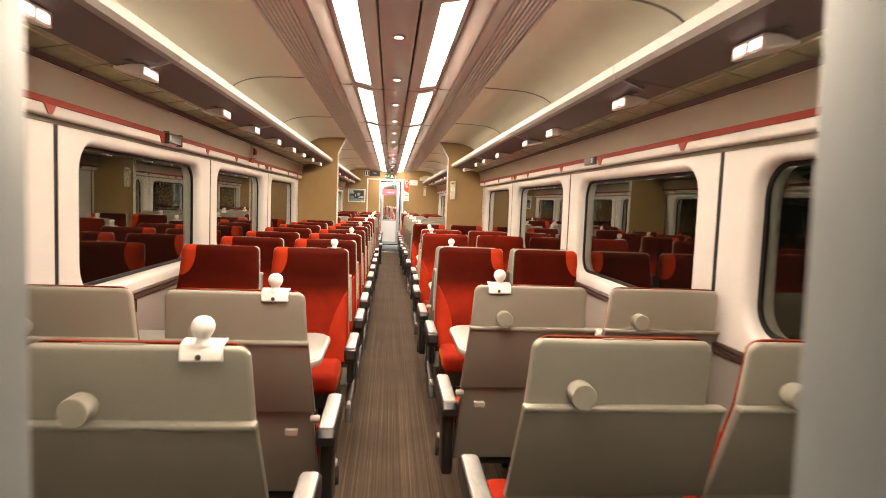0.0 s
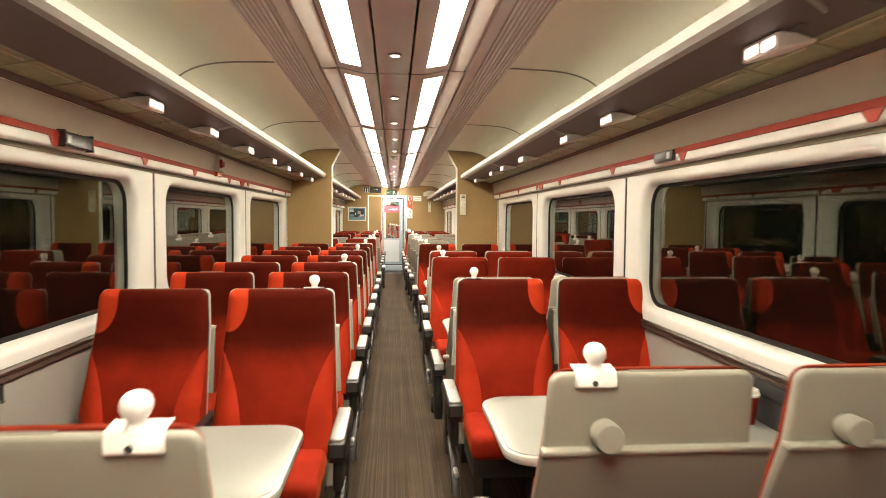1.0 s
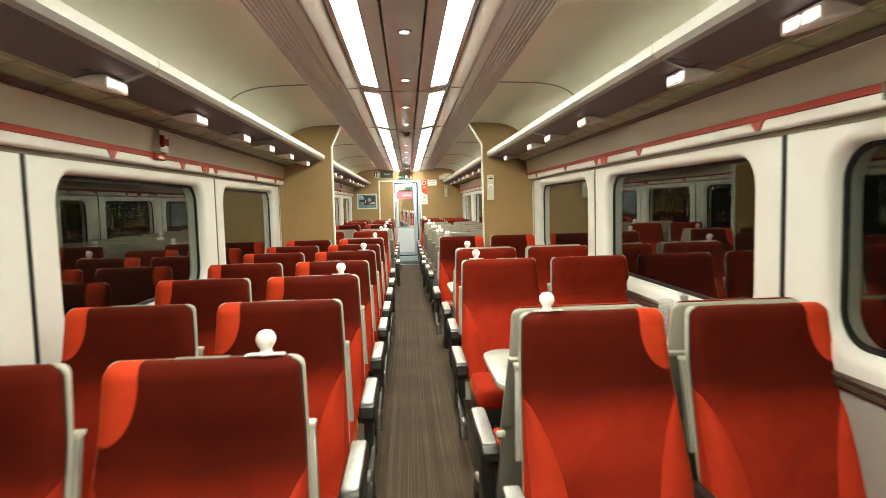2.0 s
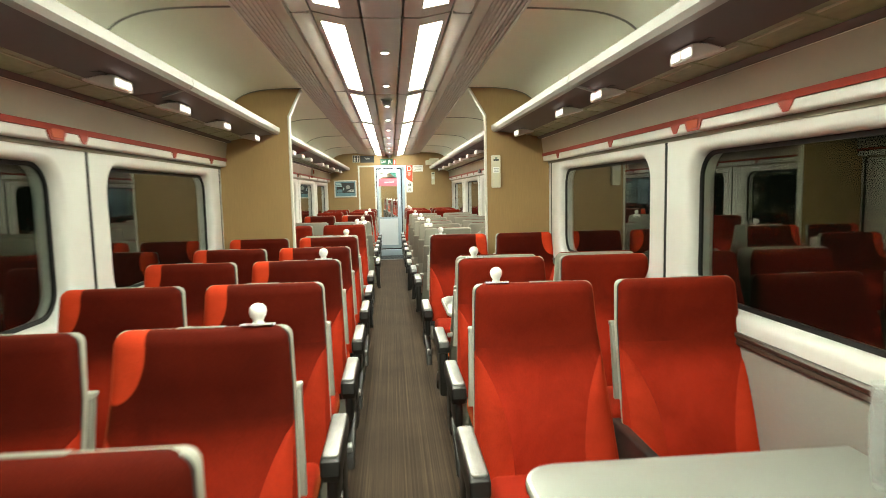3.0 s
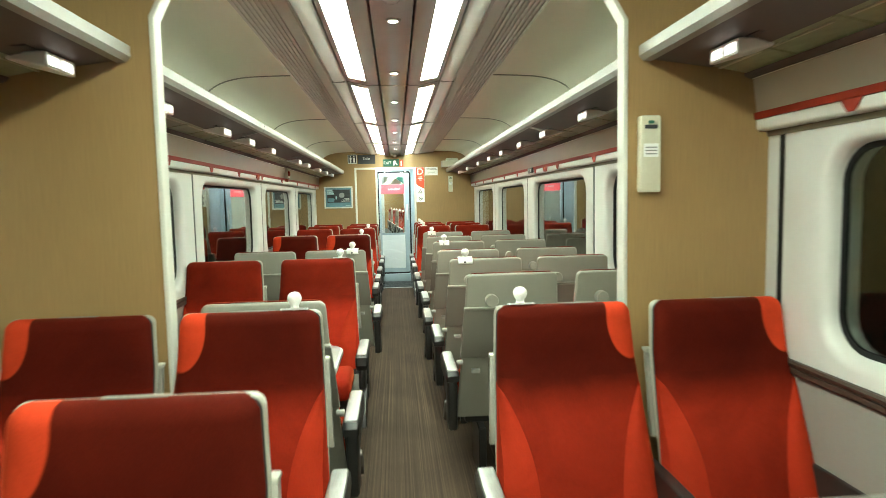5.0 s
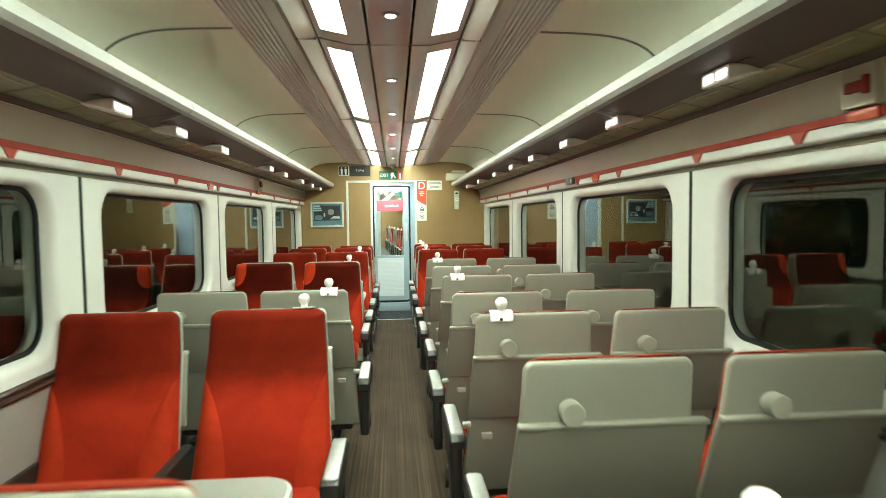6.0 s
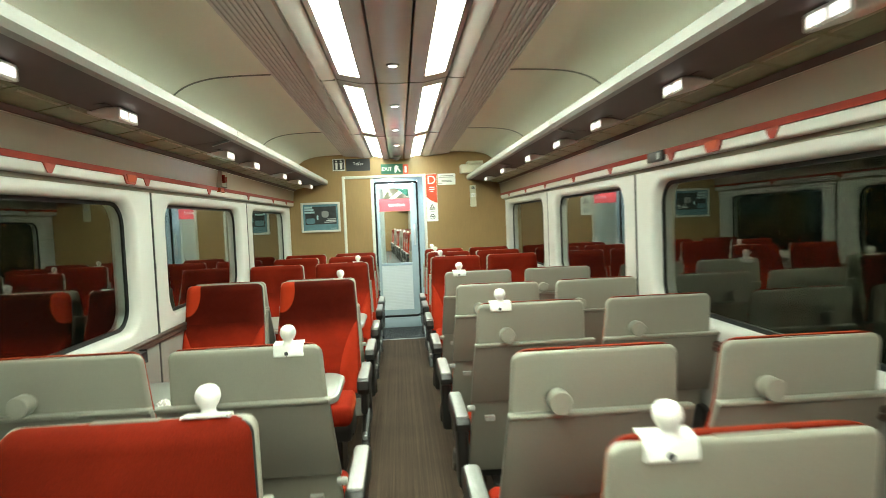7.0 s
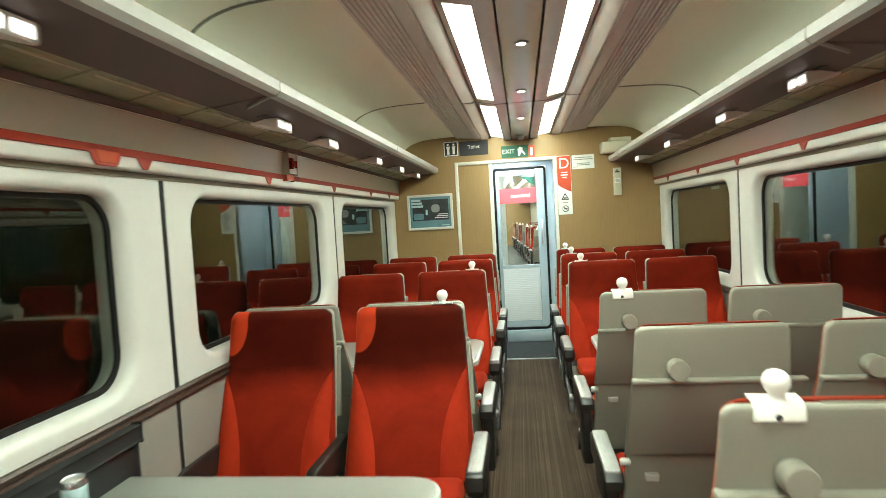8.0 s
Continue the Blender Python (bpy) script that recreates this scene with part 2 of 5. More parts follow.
M = {
    "shell": surface("grey_seat_plastic", (0.308, 0.298, 0.250), 0.40, grain=220, vary=0.05, bump=0.05, each=0.04),
    "tray": surface("grey_tray_plastic", (0.205, 0.192, 0.160), 0.45, grain=200, vary=0.05, bump=0.05, each=0.04),
    "knob": surface("white_plastic", (0.88, 0.87, 0.84), 0.28, grain=90, vary=0.03, bump=0.0),
    "black": surface("black_plastic", (0.018, 0.017, 0.016), 0.38, grain=150, vary=0.2, bump=0.08),
    "pad": surface("worn_silver_armrest", (0.26, 0.26, 0.25), 0.38, 0.4, grain=120, vary=0.22, bump=0.05, stretch=(1, 0.2, 1), each=0.15),
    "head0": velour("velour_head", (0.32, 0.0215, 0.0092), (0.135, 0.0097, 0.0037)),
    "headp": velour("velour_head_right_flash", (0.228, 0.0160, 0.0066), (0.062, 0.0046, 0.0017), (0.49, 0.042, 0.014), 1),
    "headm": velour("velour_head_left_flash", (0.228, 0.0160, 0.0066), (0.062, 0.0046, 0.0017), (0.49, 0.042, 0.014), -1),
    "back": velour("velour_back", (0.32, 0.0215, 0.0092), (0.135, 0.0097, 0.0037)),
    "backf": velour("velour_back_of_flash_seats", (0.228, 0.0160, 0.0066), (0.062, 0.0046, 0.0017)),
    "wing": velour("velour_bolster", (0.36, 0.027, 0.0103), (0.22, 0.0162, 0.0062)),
    "cream": surface("cream_ceiling_laminate", (0.91, 0.90, 0.79), 0.42, grain=40, vary=0.015, bump=0.01),
    "white": surface("white_moulded_panel", (0.60, 0.593, 0.563), 0.30, grain=30, vary=0.008, bump=0.0),
    "greywall": surface("grey_lower_panel", (0.27, 0.265, 0.24), 0.5, grain=160, vary=0.05, bump=0.05),
    "trimbrown": surface("dark_brown_rubber_trim", (0.05, 0.028, 0.02), 0.42, grain=50, vary=0.2, bump=0.03),
    "cove": surface("beige_cove_panel", (0.56, 0.51, 0.415), 0.24, grain=40, vary=0.02, bump=0.0),
    "signred": surface("orange_red_print", (0.62, 0.070, 0.025), 0.45, grain=30, vary=0.03, bump=0.0),
    "red": surface("red_film", (0.27, 0.022, 0.007), 0.5, spec=0.25, grain=30, vary=0.05, bump=0.0),
    "redgloss": surface("glossy_orange_plate", (0.42, 0.075, 0.035), 0.12, grain=30, vary=0.05, bump=0.0),
    "mauve": surface("mauve_painted_metal", (0.47, 0.45, 0.475), 0.22, grain=60, vary=0.04, bump=0.008, coat=0.3),
    "duct": surface("brown_grey_grille", (0.58, 0.55, 0.53), 0.42, grain=60, vary=0.04, bump=0.01),
    "carrier": surface("mauve_grey_lamp_carrier", (0.57, 0.54, 0.54), 0.32, grain=60, vary=0.04, bump=0.008),
    "slope": surface("pale_pearl_trim", (0.64, 0.625, 0.59), 0.36, grain=40, vary=0.03, bump=0.0),
    "dark": surface("dark_grille", (0.05, 0.042, 0.038), 0.5, grain=60, vary=0.15),
    "rackglass": surface("smoked_rack_panel", (0.26, 0.285, 0.16), 0.30, grain=14, vary=0.3, bump=0.04, coarse=4.0, stretch=(3, 1.2, 1)),
    "lip": surface("white_rack_edge", (0.32, 0.315, 0.288), 0.42, grain=40, vary=0.02, bump=0.0),
    "lampframe": surface("grey_lamp_frame", (0.26, 0.25, 0.24), 0.4, 0.0, grain=60, vary=0.05, bump=0.0),
    "rackglint": surface("pale_rack_glint", (0.50, 0.48, 0.36), 0.4, grain=9, vary=0.35, bump=0.02, coarse=5.0),
    "trimwhite": surface("white_trim", (0.66, 0.65, 0.59), 0.36, grain=40, vary=0.02, bump=0.0),
    "posterblue": surface("grey_blue_poster_print", (0.13, 0.25, 0.30), 0.3, grain=8, vary=0.25, bump=0.0, coarse=4.0),
    "paleprint": surface("pale_blue_print", (0.42, 0.58, 0.62), 0.4, grain=60, vary=0.05, bump=0.0),
    "posterdark": surface("dark_poster_photo", (0.030, 0.032, 0.036), 0.3, grain=14, vary=0.6, bump=0.0, coarse=7.0),
    "under": surface("dark_mauve_rack_metal", (0.122, 0.094, 0.088), 0.55, spec=0.3, grain=60, vary=0.06, bump=0.01),
    "banner": surface("pink_red_vinyl", (0.80, 0.085, 0.10), 0.4, grain=30, vary=0.03, bump=0.0),
    "grey": surface("mid_grey_metal", (0.30, 0.30, 0.29), 0.4, 0.2, grain=60, vary=0.08),
    "groove": surface("olive_groove_shade", (0.19, 0.17, 0.115), 0.5, grain=60, vary=0.1),
    "seam": surface("grey_seam_rubber", (0.20, 0.19, 0.17), 0.6, grain=60, vary=0.1),
    "wood": surface("ochre_oak_laminate", (0.315, 0.197, 0.082), 0.42, grain=26, vary=0.13, bump=0.02, stretch=(9, 9, 0.35), coarse=1.6),
    "seal": surface("black_rubber_seal", (0.006, 0.006, 0.006), 0.55, spec=0.25, grain=80, vary=0.2),
    "table": surface("pale_grey_table_laminate", (0.27, 0.28, 0.255), 0.30, grain=300, vary=0.04, bump=0.01),
    "tedge": surface("pale_table_edging", (0.40, 0.395, 0.36), 0.38, grain=60, vary=0.04, bump=0.0),
    "bracket": surface("charcoal_bracket", (0.016, 0.017, 0.018), 0.5, grain=90, vary=0.15),
    "carpet": carpet_material(),
    "mat": surface("ribbed_rubber_mat", (0.05, 0.055, 0.06), 0.7, grain=60, vary=0.2),
    "alu": surface("brushed_aluminium", (0.62, 0.63, 0.63), 0.3, 0.9, grain=90, vary=0.08, stretch=(1, 1, 0.1)),
    "jamb": surface("worn_blue_grey_jamb", (0.23, 0.26, 0.265), 0.4, grain=60, vary=0.06, bump=0.01, stretch=(1, 1, 0.2)),
    "bluegrey": surface("blue_grey_paint", (0.36, 0.43, 0.47), 0.35, grain=60, vary=0.04, bump=0.01),
    "doorwhite": surface("white_door_panel", (0.78, 0.80, 0.80), 0.35, grain=60, vary=0.04, bump=0.01),
    "boxcream": surface("cream_box_plastic", (0.60, 0.57, 0.44), 0.4, grain=90, vary=0.05, bump=0.02),
    "paper": surface("white_paper", (0.78, 0.77, 0.74), 0.8, grain=80, vary=0.05, bump=0.05),
    "ink": surface("dark_print", (0.035, 0.035, 0.04), 0.6, grain=60, vary=0.1, bump=0),
    "white_print": surface("white_print", (0.82, 0.82, 0.80), 0.5, grain=60, vary=0.02, bump=0),
    "green": surface("green_sign", (0.02, 0.12, 0.075), 0.5, grain=60, vary=0.05, bump=0),
    "panel": glowing("light_diffuser", (0.90, 0.98, 0.80), PANEL_LIGHT),
    "lobby": glowing("lobby_diffuser", (0.86, 0.97, 1.0), LOBBY_LIGHT),
    "spot": glowing("spot_lens", (1.0, 0.95, 0.86), SPOT_LIGHT),
    "reading": glowing("reading_lens", (1.0, 0.96, 0.88), READING_LIGHT),
    "pane": glass_material("window_glass", (0.72, 0.80, 0.75), 1.58, (0.80, 0.86, 0.62)),
    "cup": clear_plastic("clear_cup_plastic"),
    "clear": glass_material("clear_glass", (0.95, 0.98, 0.97), 1.45),
    "bottle": glass_material("green_bottle_glass", (0.06, 0.12, 0.03), 1.5),
    "orange": surface("orange_print", (0.45, 0.13, 0.04), 0.3, grain=18, vary=0.5, bump=0.0, coarse=9.0),
    "can": surface("silver_can", (0.55, 0.56, 0.57), 0.25, 0.9, grain=60, vary=0.05),
    "yellow": surface("yellow_print", (0.65, 0.50, 0.04), 0.35, 0.2, grain=60, vary=0.05),
}


# ---- mesh helpers ----
def outward(bm):
    """Turns all faces outwards."""
    bm.normal_update()
    bmesh.ops.recalc_face_normals(bm, faces=bm.faces[:])


def box(bm, x0, x1, y0, y1, z0, z1, bevel=0.0, segs=2):
    """A box with rounded edges, added to bm."""
    b = bmesh.new()
    bmesh.ops.create_cube(b, size=1.0)
    for v in b.verts:
        v.co = Vector((x0 if v.co.x < 0 else x1, y0 if v.co.y < 0 else y1, z0 if v.co.z < 0 else z1))
    if bevel:
        bmesh.ops.bevel(b, geom=b.edges[:], offset=bevel, segments=segs, profile=0.5, affect="EDGES")
    merge(bm, b)
    return bm


def merge(bm, other):
    me = bpy.data.meshes.new("tmp")
    other.to_mesh(me)
    other.free()
    bm.from_mesh(me)
    bpy.data.meshes.remove(me)
    return bm


def slab(outline, y0, y1, bevel=0.0, segs=2, both=True):
    """A plate with the outline [(x, z), ...], from y0 to y1, its rims rounded."""
    b = bmesh.new()
    ring = [b.verts.new((x, y0, z)) for x, z in outline]
    f = b.faces.new(ring)
    got = bmesh.ops.extrude_face_region(b, geom=[f])
    vs = [g for g in got["geom"] if isinstance(g, bmesh.types.BMVert)]
    for v in vs:
        v.co.y = y1
    outward(b)
    if bevel:
        rims = [e for e in b.edges if abs(e.verts[0].co.y - e.verts[1].co.y) < 1e-6 and (both or e.verts[0].co.y == y1)]
        bmesh.ops.bevel(b, geom=rims, offset=bevel, segments=segs, profile=0.5, affect="EDGES")
    return b


def rounded(x0, x1, z0, z1, r, n=5):
    """Outline of a rectangle with rounded corners; r: one radius, or four from the lower left round to the right."""
    rs = r if isinstance(r, (tuple, list)) else (r,) * 4
    out = []
    for (cx, cz, a0), q in zip(((x0, z0, 180), (x1, z0, 270), (x1, z1, 0), (x0, z1, 90)), rs):
        mx = cx + q if cx == x0 else cx - q
        mz = cz + q if cz == z0 else cz - q
        for i in range(n + 1):
            a = radians(a0 + 90 * i / n)
            out.append((mx + q * math.cos(a), mz + q * math.sin(a)))
    return out


def lathe(bm, profile, centre, axis="z", n=20):
    """Turns a profile [(radius, height), ...] round an axis through centre."""
    rings = []
    for r, h in profile:
        ring = []
        for i in range(n):
            a = 2 * math.pi * i / n
            u, w = r * math.cos(a), r * math.sin(a)
            p = (u, w, h) if axis == "z" else ((u, h, w) if axis == "y" else (h, u, w))
            ring.append(bm.verts.new(Vector(centre) + Vector(p)))
        rings.append(ring)
    for a, b in zip(rings, rings[1:]):
        for i in range(n):
            bm.faces.new((a[i], a[(i + 1) % n], b[(i + 1) % n], b[i]))
    bm.faces.new(rings[0])
    bm.faces.new(rings[-1])
    outward(bm)
    return bm


def extrude_profile(profile, y0, y1, closed=True, steps=1):
    """A bar along y with the cross-section [(x, z), ...]."""
    b = bmesh.new()
    rings = [[b.verts.new((x, y0 + (y1 - y0) * k / steps, z)) for x, z in profile] for k in range(steps + 1)]
    n = len(profile)
    for ra, rb in zip(rings, rings[1:]):
        for i in range(n if closed else n - 1):
            b.faces.new((ra[i], ra[(i + 1) % n], rb[(i + 1) % n], rb[i]))
    if closed:
        b.faces.new(rings[0])
        b.faces.new(rings[-1])
    outward(b)
    return b


def ribbon(points, t):
    """Closed cross-section of thickness t behind an open line of points (x, z), laid on its outer side."""
    pts = [Vector((p[0], p[1])) for p in points]
    out = []
    for i, p in enumerate(pts):
        d = (pts[min(i + 1, len(pts) - 1)] - pts[max(i - 1, 0)]).normalized()
        out.append((p.x + d.y * t, p.y - d.x * t))
    return [tuple(p) for p in points] + out[::-1]


def mirror(points, side):
    return [(side * x, z) for x, z in points]


def finish(bm, smooth=40):
    me = bpy.data.meshes.new("mesh")
    bm.to_mesh(me)
    bm.free()
    me.polygons.foreach_set("use_smooth", [True] * len(me.polygons))
    me.set_sharp_from_angle(angle=radians(smooth))
    return me


def part(name, bm, material, parent=None, label=""):
    """Links a bmesh as one mesh object, under a thing or a part."""
    me = finish(bm)
    me.name = name
    me.materials.append(M[material])
    ob = new(name, me)
    ob.parent = parent
    if label:
        ob["label"] = label
    return ob


def thing(name, at=None, label="", category="", group="", kind=""):
    ob = new(name)
    if at is not None:
        ob.matrix_basis = at
    return tagged(ob, label, category, group, kind)


def solid(name, bm, material, label="", category="", group="", kind=""):
    return tagged(part(name, bm, material), label, category, group, kind)


def writing(name, text, size, material, m, parent=None, extrude=0.0008):
    """Raised lettering as a mesh."""
    cu = bpy.data.curves.new(name, "FONT")
    cu.body, cu.size, cu.align_x, cu.align_y, cu.extrude = text, size, "CENTER", "CENTER", extrude
    tmp = bpy.data.objects.new(name, cu)
    scene.collection.objects.link(tmp)
    me = bpy.data.meshes.new_from_object(tmp.evaluated_get(bpy.context.evaluated_depsgraph_get()))
    bpy.data.objects.remove(tmp)
    me.materials.append(M[material])
    ob = new(name, me)
    ob.parent = parent
    ob.matrix_basis = m
    return ob


# ---- structure ----
CEIL = [(1.262, 1.96), (1.24, 2.05), (1.195, 2.135), (1.12, 2.198), (1.01, 2.236), (0.87, 2.252), (0.655, 2.258)]


def smoothed(pts, n=4):
    """Catmull-Rom curve through the points."""
    out = []
    for i in range(len(pts) - 1):
        p = [Vector(pts[max(0, min(len(pts) - 1, k))]) for k in (i - 1, i, i + 1, i + 2)]
        for k in range(n):
            t = k / n
            q = 0.5 * (2 * p[1] + (p[2] - p[0]) * t + (2 * p[0] - 5 * p[1] + 4 * p[2] - p[3]) * t * t + (3 * p[1] - p[0] - 3 * p[2] + p[3]) * t ** 3)
            out.append((q.x, q.y))
    return out + [pts[-1]]


CEIL = smoothed(CEIL)


def build_floor():
    bm = box(bmesh.new(), -WALL, WALL, -1.2, 16.97, -0.06, 0.0)
    solid("floor", bm, "carpet", "dark brown carpet with fine lengthwise stripes", "floor", kind="structure")
    bm = box(bmesh.new(), -0.75, 0.75, 16.97, 17.84, -0.06, -0.004)
    for k in range(26):
        y = 17.0 + k * 0.03
        box(bm, -0.72, 0.72, y, y + 0.014, -0.006, 0.002)
    solid("floor_mat", bm, "mat", "dark grey ribbed rubber vestibule mat", "mat", kind="structure")
    bm = box(bmesh.new(), -0.45, 0.45, 16.955, 16.985, -0.002, 0.005, 0.002)
    solid("threshold_strip", bm, "alu", "bright aluminium threshold strip across the carpet edge", "threshold", kind="structure")


def wall_panel(side, y0, y1, parent):
    """One moulded bay of the side wall, with the rounded opening of its window."""
    w0, w1 = y0 + 0.20, y1 - 0.22
    g = 0.016
    rings = [
        (0.0, rounded(y0 + g, y1 - g, 0.885, 1.644, 0.006, 6)),
        (0.0, rounded(w0 - 0.036, w1 + 0.036, SILL - 0.036, HEAD + 0.032, 0.150, 6)),
        (0.005, rounded(w0 - 0.020, w1 + 0.020, SILL - 0.020, HEAD + 0.018, 0.137, 6)),
        (0.018, rounded(w0 - 0.006, w1 + 0.006, SILL - 0.006, HEAD + 0.006, 0.124, 6)),
        (0.040, rounded(w0, w1, SILL, HEAD, 0.118, 6)),
        (0.12, rounded(w0, w1, SILL, HEAD, 0.118, 6)),
        (0.12, rounded(y0 + g, y1 - g, 0.885, 1.644, 0.006, 6)),
    ]
    bm = bmesh.new()
    vs = [[bm.verts.new((side * (WALL + d), y, z)) for y, z in r] for d, r in rings]
    n = len(vs[0])
    for a, b in zip(vs, vs[1:] + vs[:1]):
        for i in range(n):
            bm.faces.new((a[i], a[(i + 1) % n], b[(i + 1) % n], b[i]))
    outward(bm)
    part("wall_panel", bm, "white", parent)
    return w0, w1


def build_window(side, w0, w1, number):
    win = thing(f"window_{number}", None, "dark train window with rounded corners and black seal at night", "window", kind="structure")
    bm = bmesh.new()
    a = rounded(w0 - 0.004, w1 + 0.004, SILL - 0.004, HEAD + 0.004, 0.118, 6)
    b = rounded(w0 + 0.017, w1 - 0.017, SILL + 0.017, HEAD - 0.017, 0.10, 6)
    rows = [[bm.verts.new((side * (WALL + d), y, z)) for y, z in r] for d, r in ((0.05, a), (0.054, b), (0.068, b), (0.068, a))]
    n = len(a)
    for p, q in zip(rows, rows[1:] + rows[:1]):
        for i in range(n):
            bm.faces.new((p[i], p[(i + 1) % n], q[(i + 1) % n], q[i]))
    outward(bm)
    part("seal", bm, "seal", win, "black rubber window seal")
    bm = slab(rounded(w0 + 0.006, w1 - 0.006, SILL + 0.006, HEAD - 0.006, 0.11, 6), 0.058, 0.065)
    for v in bm.verts:
        v.co = Vector((side * (WALL + v.co.y), v.co.x, v.co.z))
    outward(bm)
    part("pane", bm, "pane", win, "dark reflecting window pane")


def build_wall(side):
    nm = "wall_left" if side < 0 else "wall_right"
    joints = JOINTS_L if side < 0 else JOINTS_R
    lower = bmesh.new()
    prev = joints[0]
    for j in joints[1:]:
        b = bmesh.new()
        box(b, WALL + 0.0, WALL + 0.12, prev + 0.012, j - 0.012, 0.0, 0.836, 0.004, 1)
        merge(lower, b)
        prev = j
    for v in lower.verts:
        v.co.x *= side
    outward(lower)
    wall = tagged(part(nm, lower, "greywall"), "white moulded train side wall with grey lower panels", "wall", kind="structure")
    num = 1 if side < 0 else 9
    for a, b in zip(joints, joints[1:]):
        w0, w1 = wall_panel(side, a, b, wall)
        build_window(side, w0, w1, num)
        num += 1
    # dark joints between the bays
    for j in joints[1:-1]:
        bm = bmesh.new()
        box(bm, side * (WALL + 0.003), side * (WALL + 0.03), j - 0.024, j + 0.024, 0.0, 1.645)
        part("joint_strip", bm, "seal", wall, "black joint between two wall panels")
    # dado rail
    prof = mirror([(WALL + 0.02, 0.837), (WALL - 0.010, 0.838), (WALL - 0.016, 0.846), (WALL - 0.013, 0.858), (WALL - 0.008, 0.861),
                   (WALL - 0.013, 0.864), (WALL - 0.016, 0.876), (WALL - 0.010, 0.884), (WALL + 0.02, 0.885)], side)
    part("dado_rail", extrude_profile(prof, Y0, Y1), "trimbrown", wall, "dark brown rubber dado rail")
    # heater casing along the floor
    prof = mirror([(WALL, 0.0), (WALL - 0.11, 0.0), (WALL - 0.11, 0.15), (WALL - 0.08, 0.175), (WALL, 0.19)], side)
    part("heater_casing", extrude_profile(prof, Y0, Y1), "bracket", wall, "dark heater casing along the floor")
    # white ledge, cove and red line over the windows
    for a, b in ((Y0, SCREEN), (SCREEN + 0.05, Y1)):
        prof = mirror([(WALL + 0.03, 1.660), (WALL - 0.034, 1.660), (WALL - 0.042, 1.664), (WALL - 0.046, 1.670), (WALL - 0.048, 1.699), (WALL + 0.03, 1.702)], side)
        part("window_ledge", extrude_profile(prof, a, b), "white", wall)
        # flush olive strip: the shade of the gap under the ledge, as colour
        prof = mirror([(WALL + 0.02, 1.640), (WALL - 0.006, 1.641), (WALL - 0.008, 1.6595), (WALL + 0.02, 1.6595)], side)
        part("groove", extrude_profile(prof, a, b), "groove", wall, "dark olive strip coloured as the shade in the groove under the ledge")
        prof = mirror(ribbon([(WALL - 0.043, 1.702), (WALL - 0.065, 1.855)], 0.03), side)
        part("cove_panel", extrude_profile(prof, a, b), "cove", wall, "beige cove panel over the windows")
        prof = mirror([(WALL - 0.047, 1.700), (WALL - 0.054, 1.700), (WALL - 0.057, 1.723), (WALL - 0.049, 1.724)], side)
        part("red_line", extrude_profile(prof, a, b), "red", wall, "red line over the windows")
    # red pointers that mark the seats
    marks = MARKS_L if side < 0 else MARKS_R
    for y in marks:
        bm = slab([(y - 0.062, 1.7055), (y - 0.040, 1.697), (y - 0.014, 1.664), (y + 0.014, 1.664), (y + 0.040, 1.697), (y + 0.062, 1.7055)], 0, 0.004, 0.001, 1)
        for v in bm.verts:
            v.co = Vector((side * (WALL - 0.0485 - v.co.y), v.co.x, v.co.z))
        outward(bm)
        part("seat_marker", bm, "red", wall, "red seat marker")
    # wider red holders with a clear plate
    for y in (HOLDERS_L if side < 0 else HOLDERS_R):
        bm = slab([(y - 0.080, 1.716), (y - 0.052, 1.667), (y - 0.044, 1.662), (y + 0.044, 1.662), (y + 0.052, 1.667), (y + 0.080, 1.716)], 0, 0.006, 0.002, 1)
        for v in bm.verts:
            v.co = Vector((side * (WALL - 0.0485 - v.co.y), v.co.x, v.co.z))
        outward(bm)
        hold = part("label_holder", bm, "red", wall, "red label holder with a glossy plate")
        bm = slab([(y - 0.050, 1.707), (y - 0.036, 1.672), (y + 0.036, 1.672), (y + 0.050, 1.707)], 0.0062, 0.009, 0.001, 1)
        for v in bm.verts:
            v.co = Vector((side * (WALL - 0.0485 - v.co.y), v.co.x, v.co.z))
        outward(bm)
        part("plate", bm, "redgloss", hold, "glossy orange-red plate")
    return wall


MARKS_L = [1.75, 2.79, 3.88, 4.69, 5.46, 6.27, 6.86, 7.92, 8.66, 10.49, 11.28, 12.01, 12.86, 13.85, 14.9, 15.9, 16.6]
MARKS_R = [1.9, 3.01, 4.06, 4.90, 6.01, 6.75, 7.53, 8.61, 10.155, 10.78, 11.65, 12.40, 13.20, 13.95, 14.8, 15.6, 16.5]
HOLDERS_L, HOLDERS_R = [6.65, 12.67], [6.59, 12.03]


